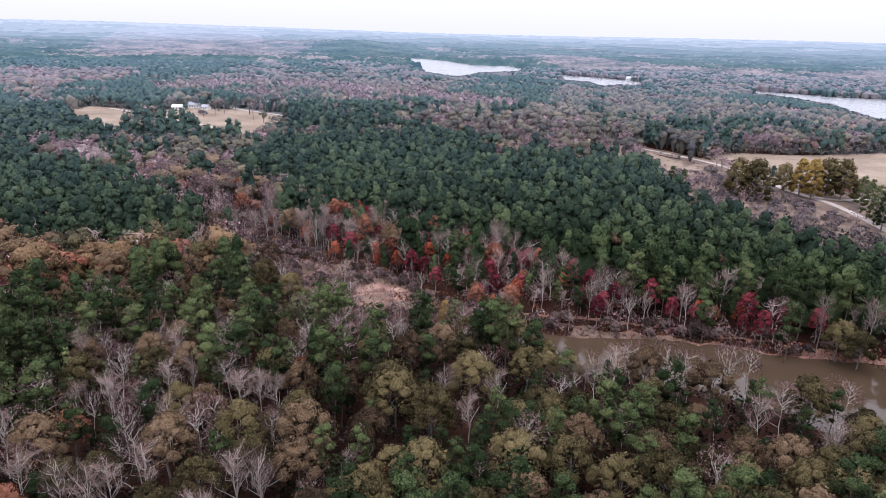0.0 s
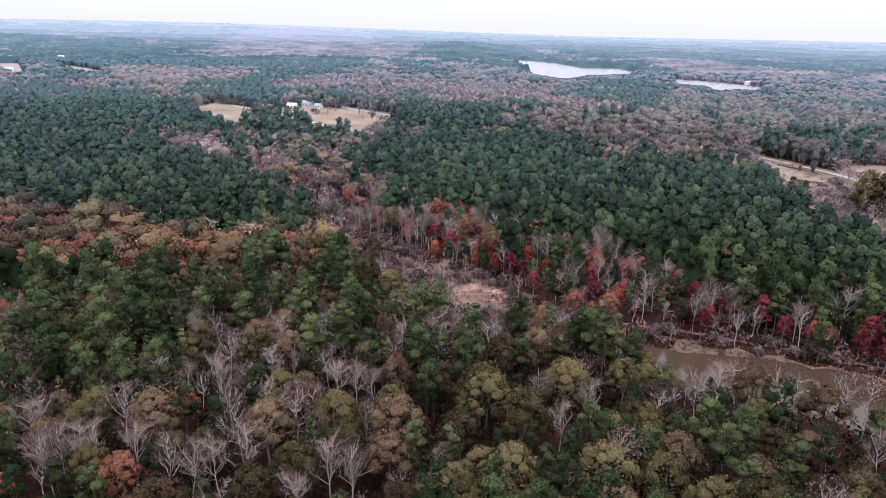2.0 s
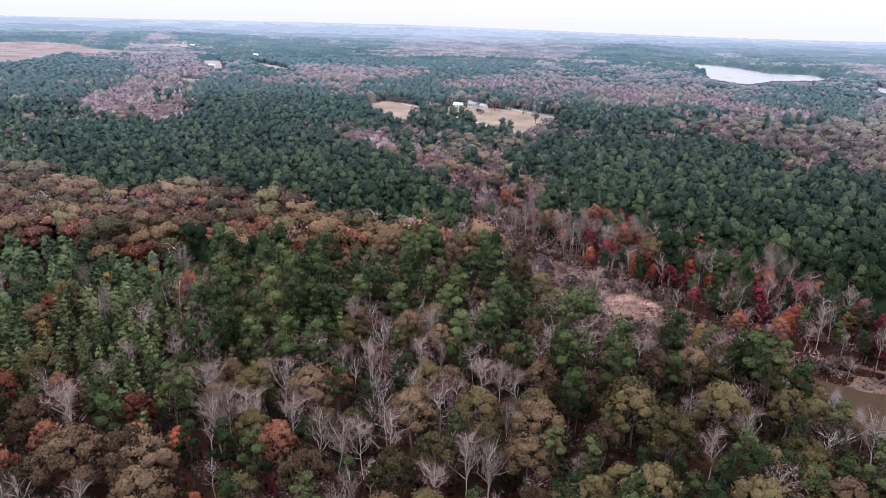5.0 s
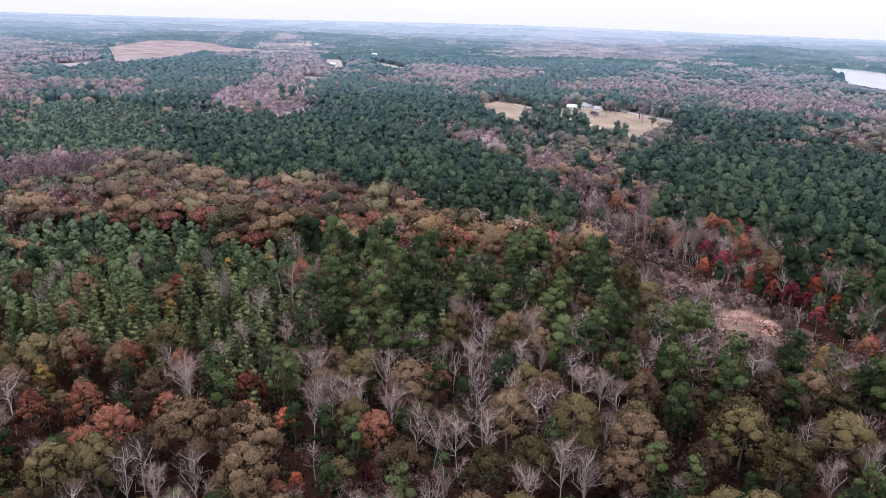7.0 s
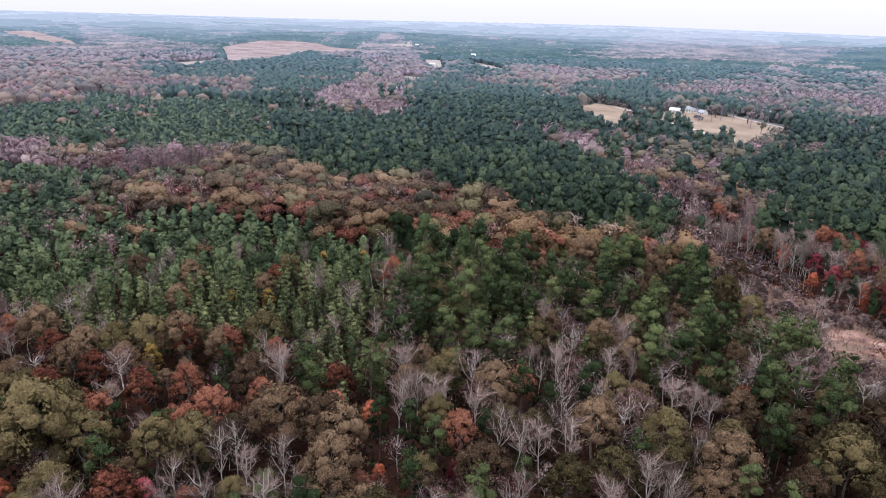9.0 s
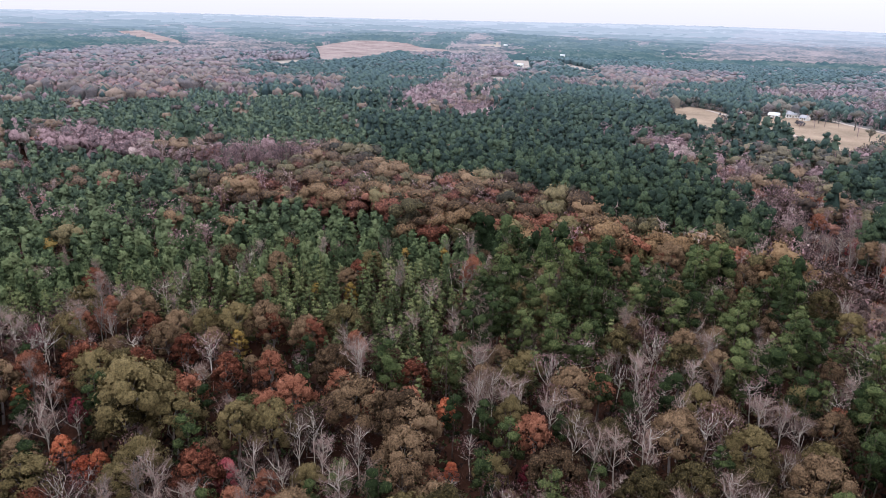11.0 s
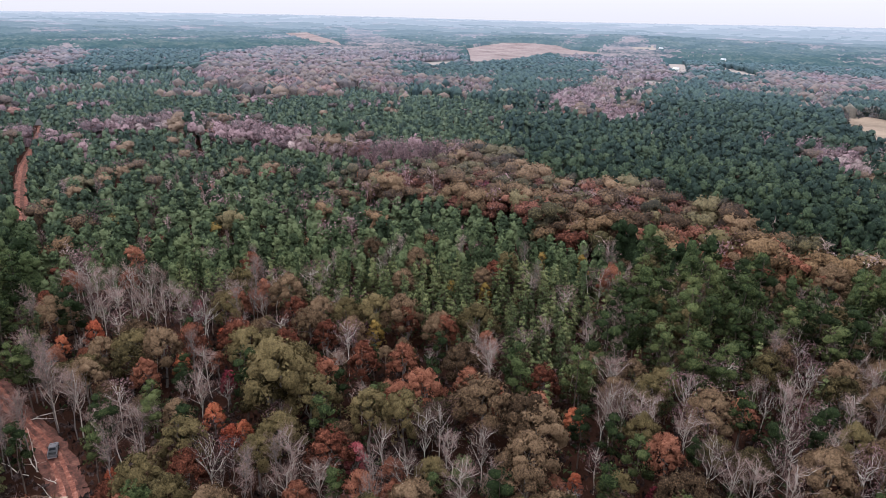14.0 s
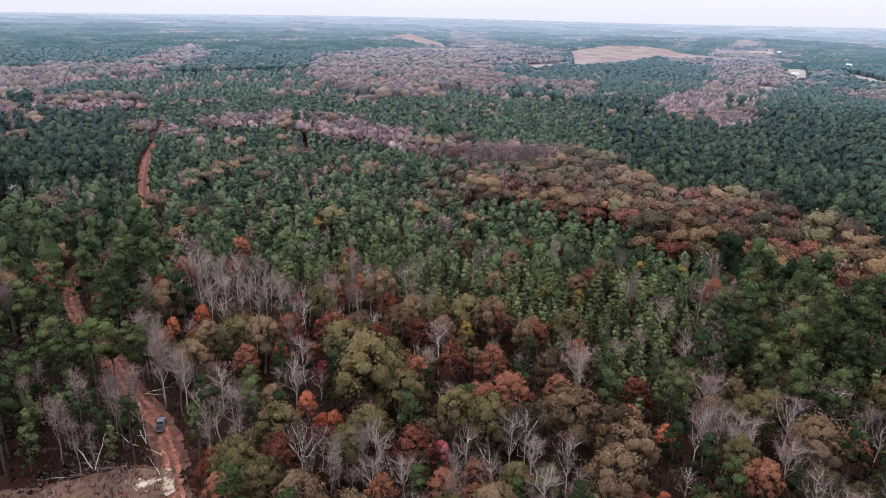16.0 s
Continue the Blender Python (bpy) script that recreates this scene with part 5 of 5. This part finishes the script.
apart = [(n, hx, hy, 1.1 * hs, float(ground_z(hx, hy)), hs) for n, hx, hy, hs in HEROES if math.hypot(hx, hy) >= 460]
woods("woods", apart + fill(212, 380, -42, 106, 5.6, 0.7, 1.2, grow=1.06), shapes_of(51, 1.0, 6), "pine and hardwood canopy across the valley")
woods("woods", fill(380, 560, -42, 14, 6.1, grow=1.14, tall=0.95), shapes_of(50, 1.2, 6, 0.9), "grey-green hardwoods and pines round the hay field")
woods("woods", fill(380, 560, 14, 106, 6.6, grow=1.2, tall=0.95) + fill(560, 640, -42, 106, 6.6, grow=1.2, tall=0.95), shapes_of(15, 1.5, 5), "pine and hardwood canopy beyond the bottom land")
woods("far_woods", fill(640, 950, -42, 106, 7.2, grow=1.25, tall=0.7), shapes_of(6, 1.9, 5), "distant pine and grey hardwood forest, blue haze in its colours")
woods("far_woods", fill(950, 1500, -42, 106, 10.5, grow=1.8, tall=0.6), shapes_of(3, 2.4, 5), "distant forest with pale blue haze in its colours")
woods("far_woods", fill(12, 64, -180, 200, 8.0) + fill(84, 500, 106, 230, 17.0, grow=1.8) + fill(84, 500, -180, -42, 17.0, grow=1.8), shapes_of(6, 2.6, 5), "pine and hardwood forest behind and below")

# undergrowth between the near trees; its dark kind stands in for shaded gaps
x, y = scatter(rng, 78, 330, -42, 106, 3.4)
z = zones(x, y)
m = ~np.isin(z, [ZONES.index("open"), ZONES.index("thin"), ZONES.index("sandy")]) | ((np.degrees(np.arctan2(-x, y)) > 80) & ~inside(CLEARING, x, y))
m &= (from_line(ROAD_LINE, x, y) > np.where(np.hypot(x, y) < 165, 3.6, 2.8)) & ~inside(POND, x, y) & (rng.random(len(x)) < 0.95)
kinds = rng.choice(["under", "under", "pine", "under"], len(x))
bank = np.isin(z, [ZONES.index("bank"), ZONES.index("shore"), ZONES.index("creek"), ZONES.index("marsh")])
mixed = np.isin(z, [ZONES.index("young"), ZONES.index("dark_pine"), ZONES.index("open_pine")])
kinds = np.where(mixed, rng.choice(["sparse", "young", "young", "under", "brown"], len(x)), kinds)
kinds = np.where(bank, rng.choice(["sparse", "rust", "sparse", "bare", "brown", "sparse", "bare"], len(x)), kinds)
big = np.where(bank, 1.4, 1.15)
m &= ~bank | (rng.random(len(x)) < 0.6)
BUSH = [crown(rng, [(np.array([rng.normal() * 0.6, rng.normal() * 0.6, rng.uniform(0.5, 1.8)]), (1.1, 1.1, 0.9)) for q in range(3)], 19, 0.7, loose=0.9) for i in range(6)]
FINE = [crown(rng, [(np.array([rng.normal() * 0.6, rng.normal() * 0.6, rng.uniform(0.4, 1.6)]), (0.8, 0.8, 0.7)) for q in range(4)], 55, 0.36, loose=0.8) for i in range(6)]
low = [(kinds[i], x[i], y[i], big[i] * (0.8 + 0.6 * rng.random()), float(ground_z(x[i], y[i])), big[i] * (0.6 + 0.8 * rng.random()), bank[i]) for i in np.where(m)[0]]
# hedge of saplings where the woods meet the fields
hedge = []
for poly in (FIELD_1, FIELD_2, FIELD_3):
    for (x0, y0), (x1, y1) in zip(poly, poly[1:] + poly[:1]):
        ln = math.hypot(x1 - x0, y1 - y0)
        for k in range(int(ln / 2.6)):
            px, py = x0 + (x1 - x0) * k * 2.6 / ln + rng.normal() * 1.2, y0 + (y1 - y0) * k * 2.6 / ln + rng.normal() * 1.2
            if min(from_line(g, px, py) for g in (GRAVEL, SIDE, LANE, LANE_2, LANE_3)) > 6 and not inside(YARD, px, py) and math.hypot(px, py) > 400:
                size = rng.uniform(2.2, 4.2)
                hedge.append((str(rng.choice(["pine", "olive", "olive", "brown", "shrub"])), px, py, size, 0.0, size * rng.uniform(0.8, 1.3)))
woods("undergrowth", hedge, {kk: FINE for kk in (*SIZE, "under")}, "saplings and bushes along the edge of the fields")
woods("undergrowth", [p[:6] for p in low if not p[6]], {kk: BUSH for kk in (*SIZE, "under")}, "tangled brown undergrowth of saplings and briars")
woods("undergrowth", [p[:6] for p in low if p[6]], {kk: FINE for kk in (*SIZE, "under")}, "low reddish and tan bushes along the bank")

# dry grass and reeds of the wet bottom, the shore and the clearing
x, y = scatter(rng, 92, 270, -42, 106, 1.25)
m = (inside(MARSH, x, y) & (rng.random(len(x)) < 0.8)) | inside(CLEARING, x, y)
m |= (from_line(POND, x, y, True) < 5.0) & ~inside(POND, x, y)
m &= from_line(ROAD_LINE, x, y) > 1.9
TUFT = []
for i in range(6):
    blades = []
    for q in range(9):
        p, a = rng.normal(size=2) * 0.35, rng.uniform(0, 6.28)
        e = (p[0] + rng.normal() * 0.3, p[1] + rng.normal() * 0.3, rng.uniform(0.35, 0.95))
        w = rng.uniform(0.08, 0.2)
        blades.append((np.array([(p[0] - w * math.cos(a), p[1] - w * math.sin(a), 0), (p[0] + w * math.cos(a), p[1] + w * math.sin(a), 0), e]), np.array([[0, 1, 2]])))
    TUFT.append(joined(blades))
tint = rng.choice(["sparse", "rust", "brown", "sparse", "shrub"], len(x))
woods("grass", [(tint[i], x[i], y[i], 0.7 + 0.7 * rng.random(), float(ground_z(x[i], y[i])), 0.5 + 0.8 * rng.random()) for i in np.where(m)[0]],
      {kk: TUFT for kk in SIZE}, "dry straw and reddish-brown tufts of grass and reeds")

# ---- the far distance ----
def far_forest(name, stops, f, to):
    """Wooded hills far off, distance haze mixed into their colours."""
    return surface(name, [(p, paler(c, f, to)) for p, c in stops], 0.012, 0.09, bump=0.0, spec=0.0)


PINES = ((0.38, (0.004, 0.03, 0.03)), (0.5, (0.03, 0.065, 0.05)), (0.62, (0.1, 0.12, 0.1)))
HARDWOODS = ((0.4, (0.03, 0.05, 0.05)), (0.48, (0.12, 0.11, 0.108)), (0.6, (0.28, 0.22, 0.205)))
# share and colour of the haze painted into each depth of hills
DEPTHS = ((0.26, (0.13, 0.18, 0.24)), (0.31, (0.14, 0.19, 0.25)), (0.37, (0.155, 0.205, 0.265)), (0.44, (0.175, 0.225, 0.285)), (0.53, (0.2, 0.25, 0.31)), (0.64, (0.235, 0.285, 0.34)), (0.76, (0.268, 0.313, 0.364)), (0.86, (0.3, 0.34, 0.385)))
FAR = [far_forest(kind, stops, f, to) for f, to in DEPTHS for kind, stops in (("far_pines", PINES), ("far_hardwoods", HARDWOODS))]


def far_z(x, y):
    bumps = 9 + 2.0 * waves(x, y, 61.0, 8.0) + np.random.default_rng(3).uniform(-4.5, 4.5, x.shape) * np.clip((2900 - np.hypot(x, y)) / 1400, 0.1, 1)
    z = hills(x, y) + bumps
    wet = np.zeros(x.shape, bool)
    for poly in (LAKE, LAKE_2, LAKE_3, CUT, FIELD_9):
        wet |= inside(poly, x, y)
    for poly in (FIELD_5, FIELD_10):
        z = np.where(inside(poly, x, y), hills(x, y) + 5.0, z)
    return np.where(wet | (np.hypot(x, y) < 1475), -3.0 + hills(x, y), z)


FAR_R = np.concatenate([np.geomspace(1470, 2200, 46), np.geomspace(2230, 3200, 28), np.geomspace(3260, 4900, 20)])
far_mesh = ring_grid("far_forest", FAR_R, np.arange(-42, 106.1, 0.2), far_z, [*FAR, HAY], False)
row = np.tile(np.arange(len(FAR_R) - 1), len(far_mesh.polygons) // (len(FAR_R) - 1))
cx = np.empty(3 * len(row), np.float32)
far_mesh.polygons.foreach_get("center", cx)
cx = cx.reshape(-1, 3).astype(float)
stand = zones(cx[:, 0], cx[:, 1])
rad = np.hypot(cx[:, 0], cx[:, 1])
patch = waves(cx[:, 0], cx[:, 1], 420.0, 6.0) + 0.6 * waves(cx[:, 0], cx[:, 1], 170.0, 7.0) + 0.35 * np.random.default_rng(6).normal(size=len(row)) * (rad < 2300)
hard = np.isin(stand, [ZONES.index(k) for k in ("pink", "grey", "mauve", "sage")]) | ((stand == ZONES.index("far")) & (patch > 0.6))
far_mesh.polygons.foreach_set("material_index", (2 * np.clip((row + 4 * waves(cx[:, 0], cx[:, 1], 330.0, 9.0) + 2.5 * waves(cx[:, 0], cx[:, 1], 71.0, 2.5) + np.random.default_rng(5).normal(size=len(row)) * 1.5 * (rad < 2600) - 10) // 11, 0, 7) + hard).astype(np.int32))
for face in far_mesh.polygons:
    x, y, z = face.center
    if -1900 < x < -1200 and 1300 < y < 2000 and (inside(FIELD_5, x, y) or inside(FIELD_10, x, y)):
        face.material_index = len(FAR)
tagged(new("backdrop", far_mesh), "far wooded hills up to the skyline, coloured pale for haze", "hills", kind="structure")

# ---- built things ----
def paint(name, colour, rough=0.5, metal=0.0, spread=0.15, scale=1.5):
    lo, hi = tuple(c * (1 - spread) for c in colour), tuple(min(1, c * (1 + spread)) for c in colour)
    return surface(name, [(0.35, lo), (0.65, hi)], scale, rough=rough, bump=0.1, metal=metal, dist=0.01)


WHITE_PAINT, ROOF_GREY, ROOF_BROWN = paint("white_siding", (0.72, 0.72, 0.7)), paint("grey_roofing", (0.3, 0.31, 0.33), 0.8), paint("brown_roofing", (0.13, 0.085, 0.075), 0.85)
DARK_GLASS, RUBBER, STEEL = paint("dark_glass", (0.03, 0.035, 0.04), 0.1), paint("rubber", (0.02, 0.02, 0.02), 0.9), paint("steel", (0.5, 0.5, 0.52), 0.35, 1.0)
# the pickup's silver is darkened, tree shade put into the paint
SILVER, LAMP, TIN = paint("shaded_silver", (0.13, 0.13, 0.135), 0.5), paint("lamp_glass", (0.8, 0.8, 0.76), 0.15), paint("pale_tin", (0.62, 0.66, 0.7), 0.4)
BRICK_RED, WOOD = paint("red_brown_siding", (0.2, 0.1, 0.075), 0.8), paint("weathered_wood", (0.24, 0.2, 0.17), 0.85)


def solid(name, bm, mat, parent, label="", bevel=0.0):
    if bevel:
        bmesh.ops.bevel(bm, geom=list(bm.edges), offset=bevel, segments=2, affect="EDGES")
    bmesh.ops.recalc_face_normals(bm, faces=bm.faces)
    me = bpy.data.meshes.new(name)
    bm.to_mesh(me)
    bm.free()
    me.materials.append(mat)
    return part(name, me, parent, label)


def block(x0, x1, y0, y1, z0, z1, taper=0.0, slope=0.0):
    """A box, its top drawn in by taper at the sides and slope at the ends."""
    bm = bmesh.new()
    lo = [bm.verts.new(p) for p in ((x0, y0, z0), (x1, y0, z0), (x1, y1, z0), (x0, y1, z0))]
    hi = [bm.verts.new(p) for p in ((x0 + slope, y0 + taper, z1), (x1 - slope, y0 + taper, z1), (x1 - slope, y1 - taper, z1), (x0 + slope, y1 - taper, z1))]
    bm.faces.new(lo), bm.faces.new(hi)
    for i in range(4):
        bm.faces.new((lo[i], lo[(i + 1) % 4], hi[(i + 1) % 4], hi[i]))
    return bm


def disc(x, y, z, r, w, sides=14):
    bm = bmesh.new()
    bmesh.ops.create_cone(bm, cap_ends=True, segments=sides, radius1=r, radius2=r, depth=w, matrix=Matrix.Translation((x, y, z)) @ Matrix.Rotation(radians(90), 4, "X"))
    return bm


def stand(name, x, y, turn, label, category, group="", z=None):
    ob = new(name)
    ob.matrix_basis = pose(x, y, float(ground_z(x, y)) if z is None else z, 0, 0, turn)
    return tagged(ob, label, category, group)


def wheel(parent, x, y, r):
    tyre = solid("tyre", disc(x, y, r, r, 0.24), RUBBER, parent, bevel=0.03)
    solid("rim", disc(x, y + (0.06 if y > 0 else -0.06), r, r * 0.6, 0.16), STEEL, tyre)


def pickup(x, y, turn):
    t = stand("pickup_truck", x, y, turn, "muddy silver pickup parked on the red clay track", "truck", z=float(ground_z(x, y)) + 0.2)
    t.scale = (0.84, 0.9, 0.9)
    solid("chassis", block(-2.5, 2.5, -0.8, 0.8, 0.38, 0.6), RUBBER, t)
    solid("bonnet", block(1.15, 2.6, -0.88, 0.88, 0.6, 1.12, 0.06, 0.05), SILVER, t, bevel=0.06)
    cab = solid("cab", block(-0.75, 1.2, -0.9, 0.9, 0.6, 1.12), SILVER, t, bevel=0.04)
    solid("roof", block(-0.7, 1.15, -0.86, 0.86, 1.12, 1.76, 0.14, 0.3), SILVER, cab, bevel=0.05)
    solid("windscreen", block(0.78, 1.12, -0.66, 0.66, 1.16, 1.7, 0.06, 0.11), DARK_GLASS, cab)
    solid("rear_window", block(-0.69, -0.45, -0.62, 0.62, 1.18, 1.66, 0.06, 0.1), DARK_GLASS, cab)
    for s in (-1, 1):
        solid("side_window", block(-0.4, 0.75, min(s * 0.72, s * 0.82), max(s * 0.72, s * 0.82), 1.2, 1.62, 0.02, 0.12), DARK_GLASS, cab)
        solid("bed_side", block(-2.6, -0.8, min(s * 0.8, s * 0.9), max(s * 0.8, s * 0.9), 0.6, 1.15), SILVER, t, bevel=0.02)
        solid("headlight", block(2.56, 2.63, s * 0.66 - 0.16, s * 0.66 + 0.16, 0.8, 0.98), LAMP, t)
        solid("mirror", block(0.72, 0.86, s * 1.0 - 0.1, s * 1.0 + 0.1, 1.12, 1.3), RUBBER, t)
        for fx in (-1.65, 1.7):
            wheel(t, fx, s * 0.8, 0.38)
    solid("bed_floor", block(-2.55, -0.8, -0.8, 0.8, 0.62, 0.68), RUBBER, t)
    solid("tailgate", block(-2.64, -2.56, -0.85, 0.85, 0.62, 1.13), SILVER, t, bevel=0.02)
    solid("front_bumper", block(2.58, 2.74, -0.88, 0.88, 0.45, 0.68), STEEL, t, bevel=0.03)
    solid("rear_bumper", block(-2.78, -2.64, -0.85, 0.85, 0.45, 0.62), STEEL, t, bevel=0.03)
    return t


def gable(w, d, z0, rise, over=0.45, thick=0.18):
    """A gabled roof whose ridge runs along x."""
    bm = bmesh.new()
    x, y = w / 2 + over, d / 2 + over
    drop = rise * over / (d / 2)
    ring = []
    for s in (-x, x):
        ring.append([bm.verts.new((s, -y, z0 - drop)), bm.verts.new((s, 0, z0 + rise)), bm.verts.new((s, y, z0 - drop)),
                     bm.verts.new((s, y, z0 - drop - thick)), bm.verts.new((s, 0, z0 + rise - thick)), bm.verts.new((s, -y, z0 - drop - thick))])
    a, c = ring
    bm.faces.new((a[0], a[1], a[4], a[5])), bm.faces.new((a[1], a[2], a[3], a[4]))
    bm.faces.new((c[0], c[1], c[4], c[5])), bm.faces.new((c[1], c[2], c[3], c[4]))
    for i in range(6):
        bm.faces.new((a[i], a[(i + 1) % 6], c[(i + 1) % 6], c[i]))
    return bm


def house(name, x, y, turn, w, d, h, rise, wall, roof, label, windows=3, chimney=True, z=0.3):
    t = stand(name, x, y, turn, label, "house", z=z)
    bm = block(-w / 2, w / 2, -d / 2, d / 2, -0.3, h)
    for s in (-1, 1):
        bm.faces.new([bm.verts.new(p) for p in ((s * w / 2, -d / 2, h), (s * w / 2, d / 2, h), (s * w / 2, 0, h + rise - 0.2))])
    solid("wall", bm, wall, t)
    top = solid("roof", gable(w, d, h, rise), roof, t)
    if chimney:
        solid("chimney", block(w * 0.2, w * 0.2 + 0.9, -0.4, 0.4, h + rise * 0.4, h + rise + 0.9), BRICK_RED, top, bevel=0.04)
    for s in (-1, 1):
        for i in range(windows):
            cx = -w / 2 + w * (i + 0.5) / windows
            if s < 0 and i == windows // 2:
                solid("door", block(cx - 0.5, cx + 0.5, s * d / 2 - 0.06, s * d / 2 + 0.06, 0, 2.05), WOOD, t)
                continue
            pane = solid("window", block(cx - 0.55, cx + 0.55, s * d / 2 - 0.05, s * d / 2 + 0.05, 0.95, 2.2), DARK_GLASS, t)
            solid("sill", block(cx - 0.65, cx + 0.65, s * d / 2 - 0.1, s * d / 2 + 0.1, 0.85, 0.94), WHITE_PAINT, pane)
    return t


def camper(x, y, turn):
    t = stand("camper_trailer", x, y, turn, "white camper trailer parked under the trees", "trailer", z=0.35)
    solid("body", block(-3.0, 3.0, -1.15, 1.15, 0.55, 2.75, 0.08, 0.25), WHITE_PAINT, t, bevel=0.12)
    for s in (-1, 1):
        for cx in (-1.6, 0.2, 1.8):
            solid("window", block(cx - 0.5, cx + 0.5, s * 1.1 - 0.06, s * 1.1 + 0.06, 1.5, 2.1), DARK_GLASS, t)
        wheel(t, 0.0, s * 1.0, 0.36)
    solid("hitch", block(3.0, 4.1, -0.12, 0.12, 0.5, 0.62), STEEL, t)
    return t


def log(x, y, length, turn, rise, label, thick=0.13):
    """A fallen or leaning bare stem with broken limbs."""
    g = np.random.default_rng(int(abs(x * 31 + y * 17)))
    p = bent(g, (0, 0, 0.12), (length, 0, 0.12 + rise), 5, 0.02)
    pieces = [tube(p, np.linspace(thick, thick * 0.35, 5), 6)]
    for i in range(5):
        s = p[1 + i % 4]
        pieces.append(tube(bent(g, s, s + g.normal(size=3) * (0.8, 0.9, 0.35) + (0.7, 0, 0.25), 3, 0.08), (thick * 0.4, thick * 0.25, thick * 0.1), 4))
    ob = new("fallen_tree", mesh_of("fallen_tree", *joined(pieces), [BARK_PALE]))
    ob.matrix_basis = pose(x, y, float(ground_z(x, y)) + 0.05, 0, 0, turn)
    return tagged(ob, label, "fallen tree", "fallen stems round the clearing")


def brush_pile(x, y, long, wide, turn, label):
    g = np.random.default_rng(int(abs(x * 13 + y)))
    pieces = []
    for i in range(46):
        a = np.array([g.uniform(-long, long), g.uniform(-wide, wide), g.uniform(0.05, 0.5)])
        pieces.append(tube(bent(g, a, a + g.normal(size=3) * (1.3, 1.0, 0.3), 3, 0.08), (0.05, 0.035, 0.015), 3))
    ob = new("brush_pile", mesh_of("brush_pile", *joined(pieces), [BARK_GREY]))
    ob.matrix_basis = pose(x, y, float(ground_z(x, y)) + 0.2, 0, 0, turn)
    return tagged(ob, label, "brush pile", kind="stuff")


pickup(-130.8, -4.3, 172)
log(-114.9, -5.0, 7.7, -163, 0, "pale fallen stem lying in the clearing", 0.1)
log(-120.7, -4.4, 3.0, -147, 0, "short pale broken stem on the ground", 0.1)
log(-125.9, -7.0, 5.4, -151, 5.0, "pale dead stem leaning out of the trees", 0.1)
log(-125.5, -8.5, 7.4, -134, 2.5, "bowed pale stem bent over the undergrowth", 0.1)
log(-126.0, -7.2, 1.5, -174, 7.0, "pale dead stem leaning beside the track", 0.1)
log(-120.9, -16.1, 4.1, -139, 4.0, "pale dead stem leaning at the wood's edge", 0.1)
log(-120.4, -15.7, 2.2, 106, 6.0, "thin pale stem leaning at the wood's edge", 0.1)
log(-120.1, -20.2, 4.0, -97, 0, "pale fallen stem at the edge of the clearing", 0.1)
log(-145.8, -6.6, 4.4, 87, 0.6, "pale fallen stem beside the track", 0.1)
log(-145.5, -7.1, 3.6, 54, 0.3, "pale fallen limb beside the track", 0.1)
brush_pile(-120.4, -20.9, 5.0, 1.2, 80, "pale heap of cut branches at the wood's edge")
brush_pile(-120.9, -14.3, 3.0, 1.2, 60, "low heap of cut branches by the clearing")
brush_pile(233.9, 465.9, 8.0, 1.6, 5, "long dark brush heap in the hay field")
house("farmhouse", -246.3, 679.4, 25, 12, 8, 3.4, 2.6, WHITE_PAINT, ROOF_GREY, "white farmhouse with a grey roof among trees", 5)
house("barn", -256.7, 662.7, 10, 9, 7, 2.8, 2.0, WHITE_PAINT, TIN, "white farm building with a pale tin roof", 3, False)
house("cottage", -231.6, 668.4, -20, 7, 6, 2.6, 2.2, WHITE_PAINT, ROOF_GREY, "small white house beside the farmhouse", 3)
house("shed", -157.0, 506.1, 15, 12, 7, 2.6, 1.6, WOOD, TIN, "low shed with a pale blue tin roof", 3, False)
house("cottage", 226.5, 372.6, 12, 15, 9, 2.9, 2.8, BRICK_RED, ROOF_BROWN, "red-brown cottage with a dark brown roof", 4)
house("shed", 226.2, 393.0, 20, 5, 4, 2.2, 1.2, WHITE_PAINT, TIN, "small white shed with a tin roof", 1, False)
camper(202.1, 382.7, 8)
house("barn", -1767, 1833, 20, 15, 9, 5.8, 2.4, WHITE_PAINT, TIN, "far white barn on the ridge", 3, False, 8.0)
house("barn", -1870, 1886, 20, 11, 7, 5.3, 1.8, WHITE_PAINT, TIN, "far pale house on the ridge", 3, False, 8.0)
house("barn", -1319, 1474, 20, 10, 6, 5.2, 1.6, WHITE_PAINT, TIN, "far white house beside a field", 3, False, 8.0)
house("barn", 302, 1180, 20, 7, 4, 4.8, 1.1, WHITE_PAINT, TIN, "small white boathouse on the lake shore", 3, False, 5.0)
house("barn", -2422, 3648, 20, 12, 7, 5.4, 1.9, WHITE_PAINT, TIN, "far pale house in the woods", 3, False, 8.0)
house("barn", -903, 1187, 20, 9, 5, 5.1, 1.4, WHITE_PAINT, TIN, "distant white house in the woods", 3, False, 8.0)
house("barn", -768, 898, 20, 9, 5, 5.1, 1.4, WHITE_PAINT, TIN, "distant pale house in the woods", 3, False, 5.0)
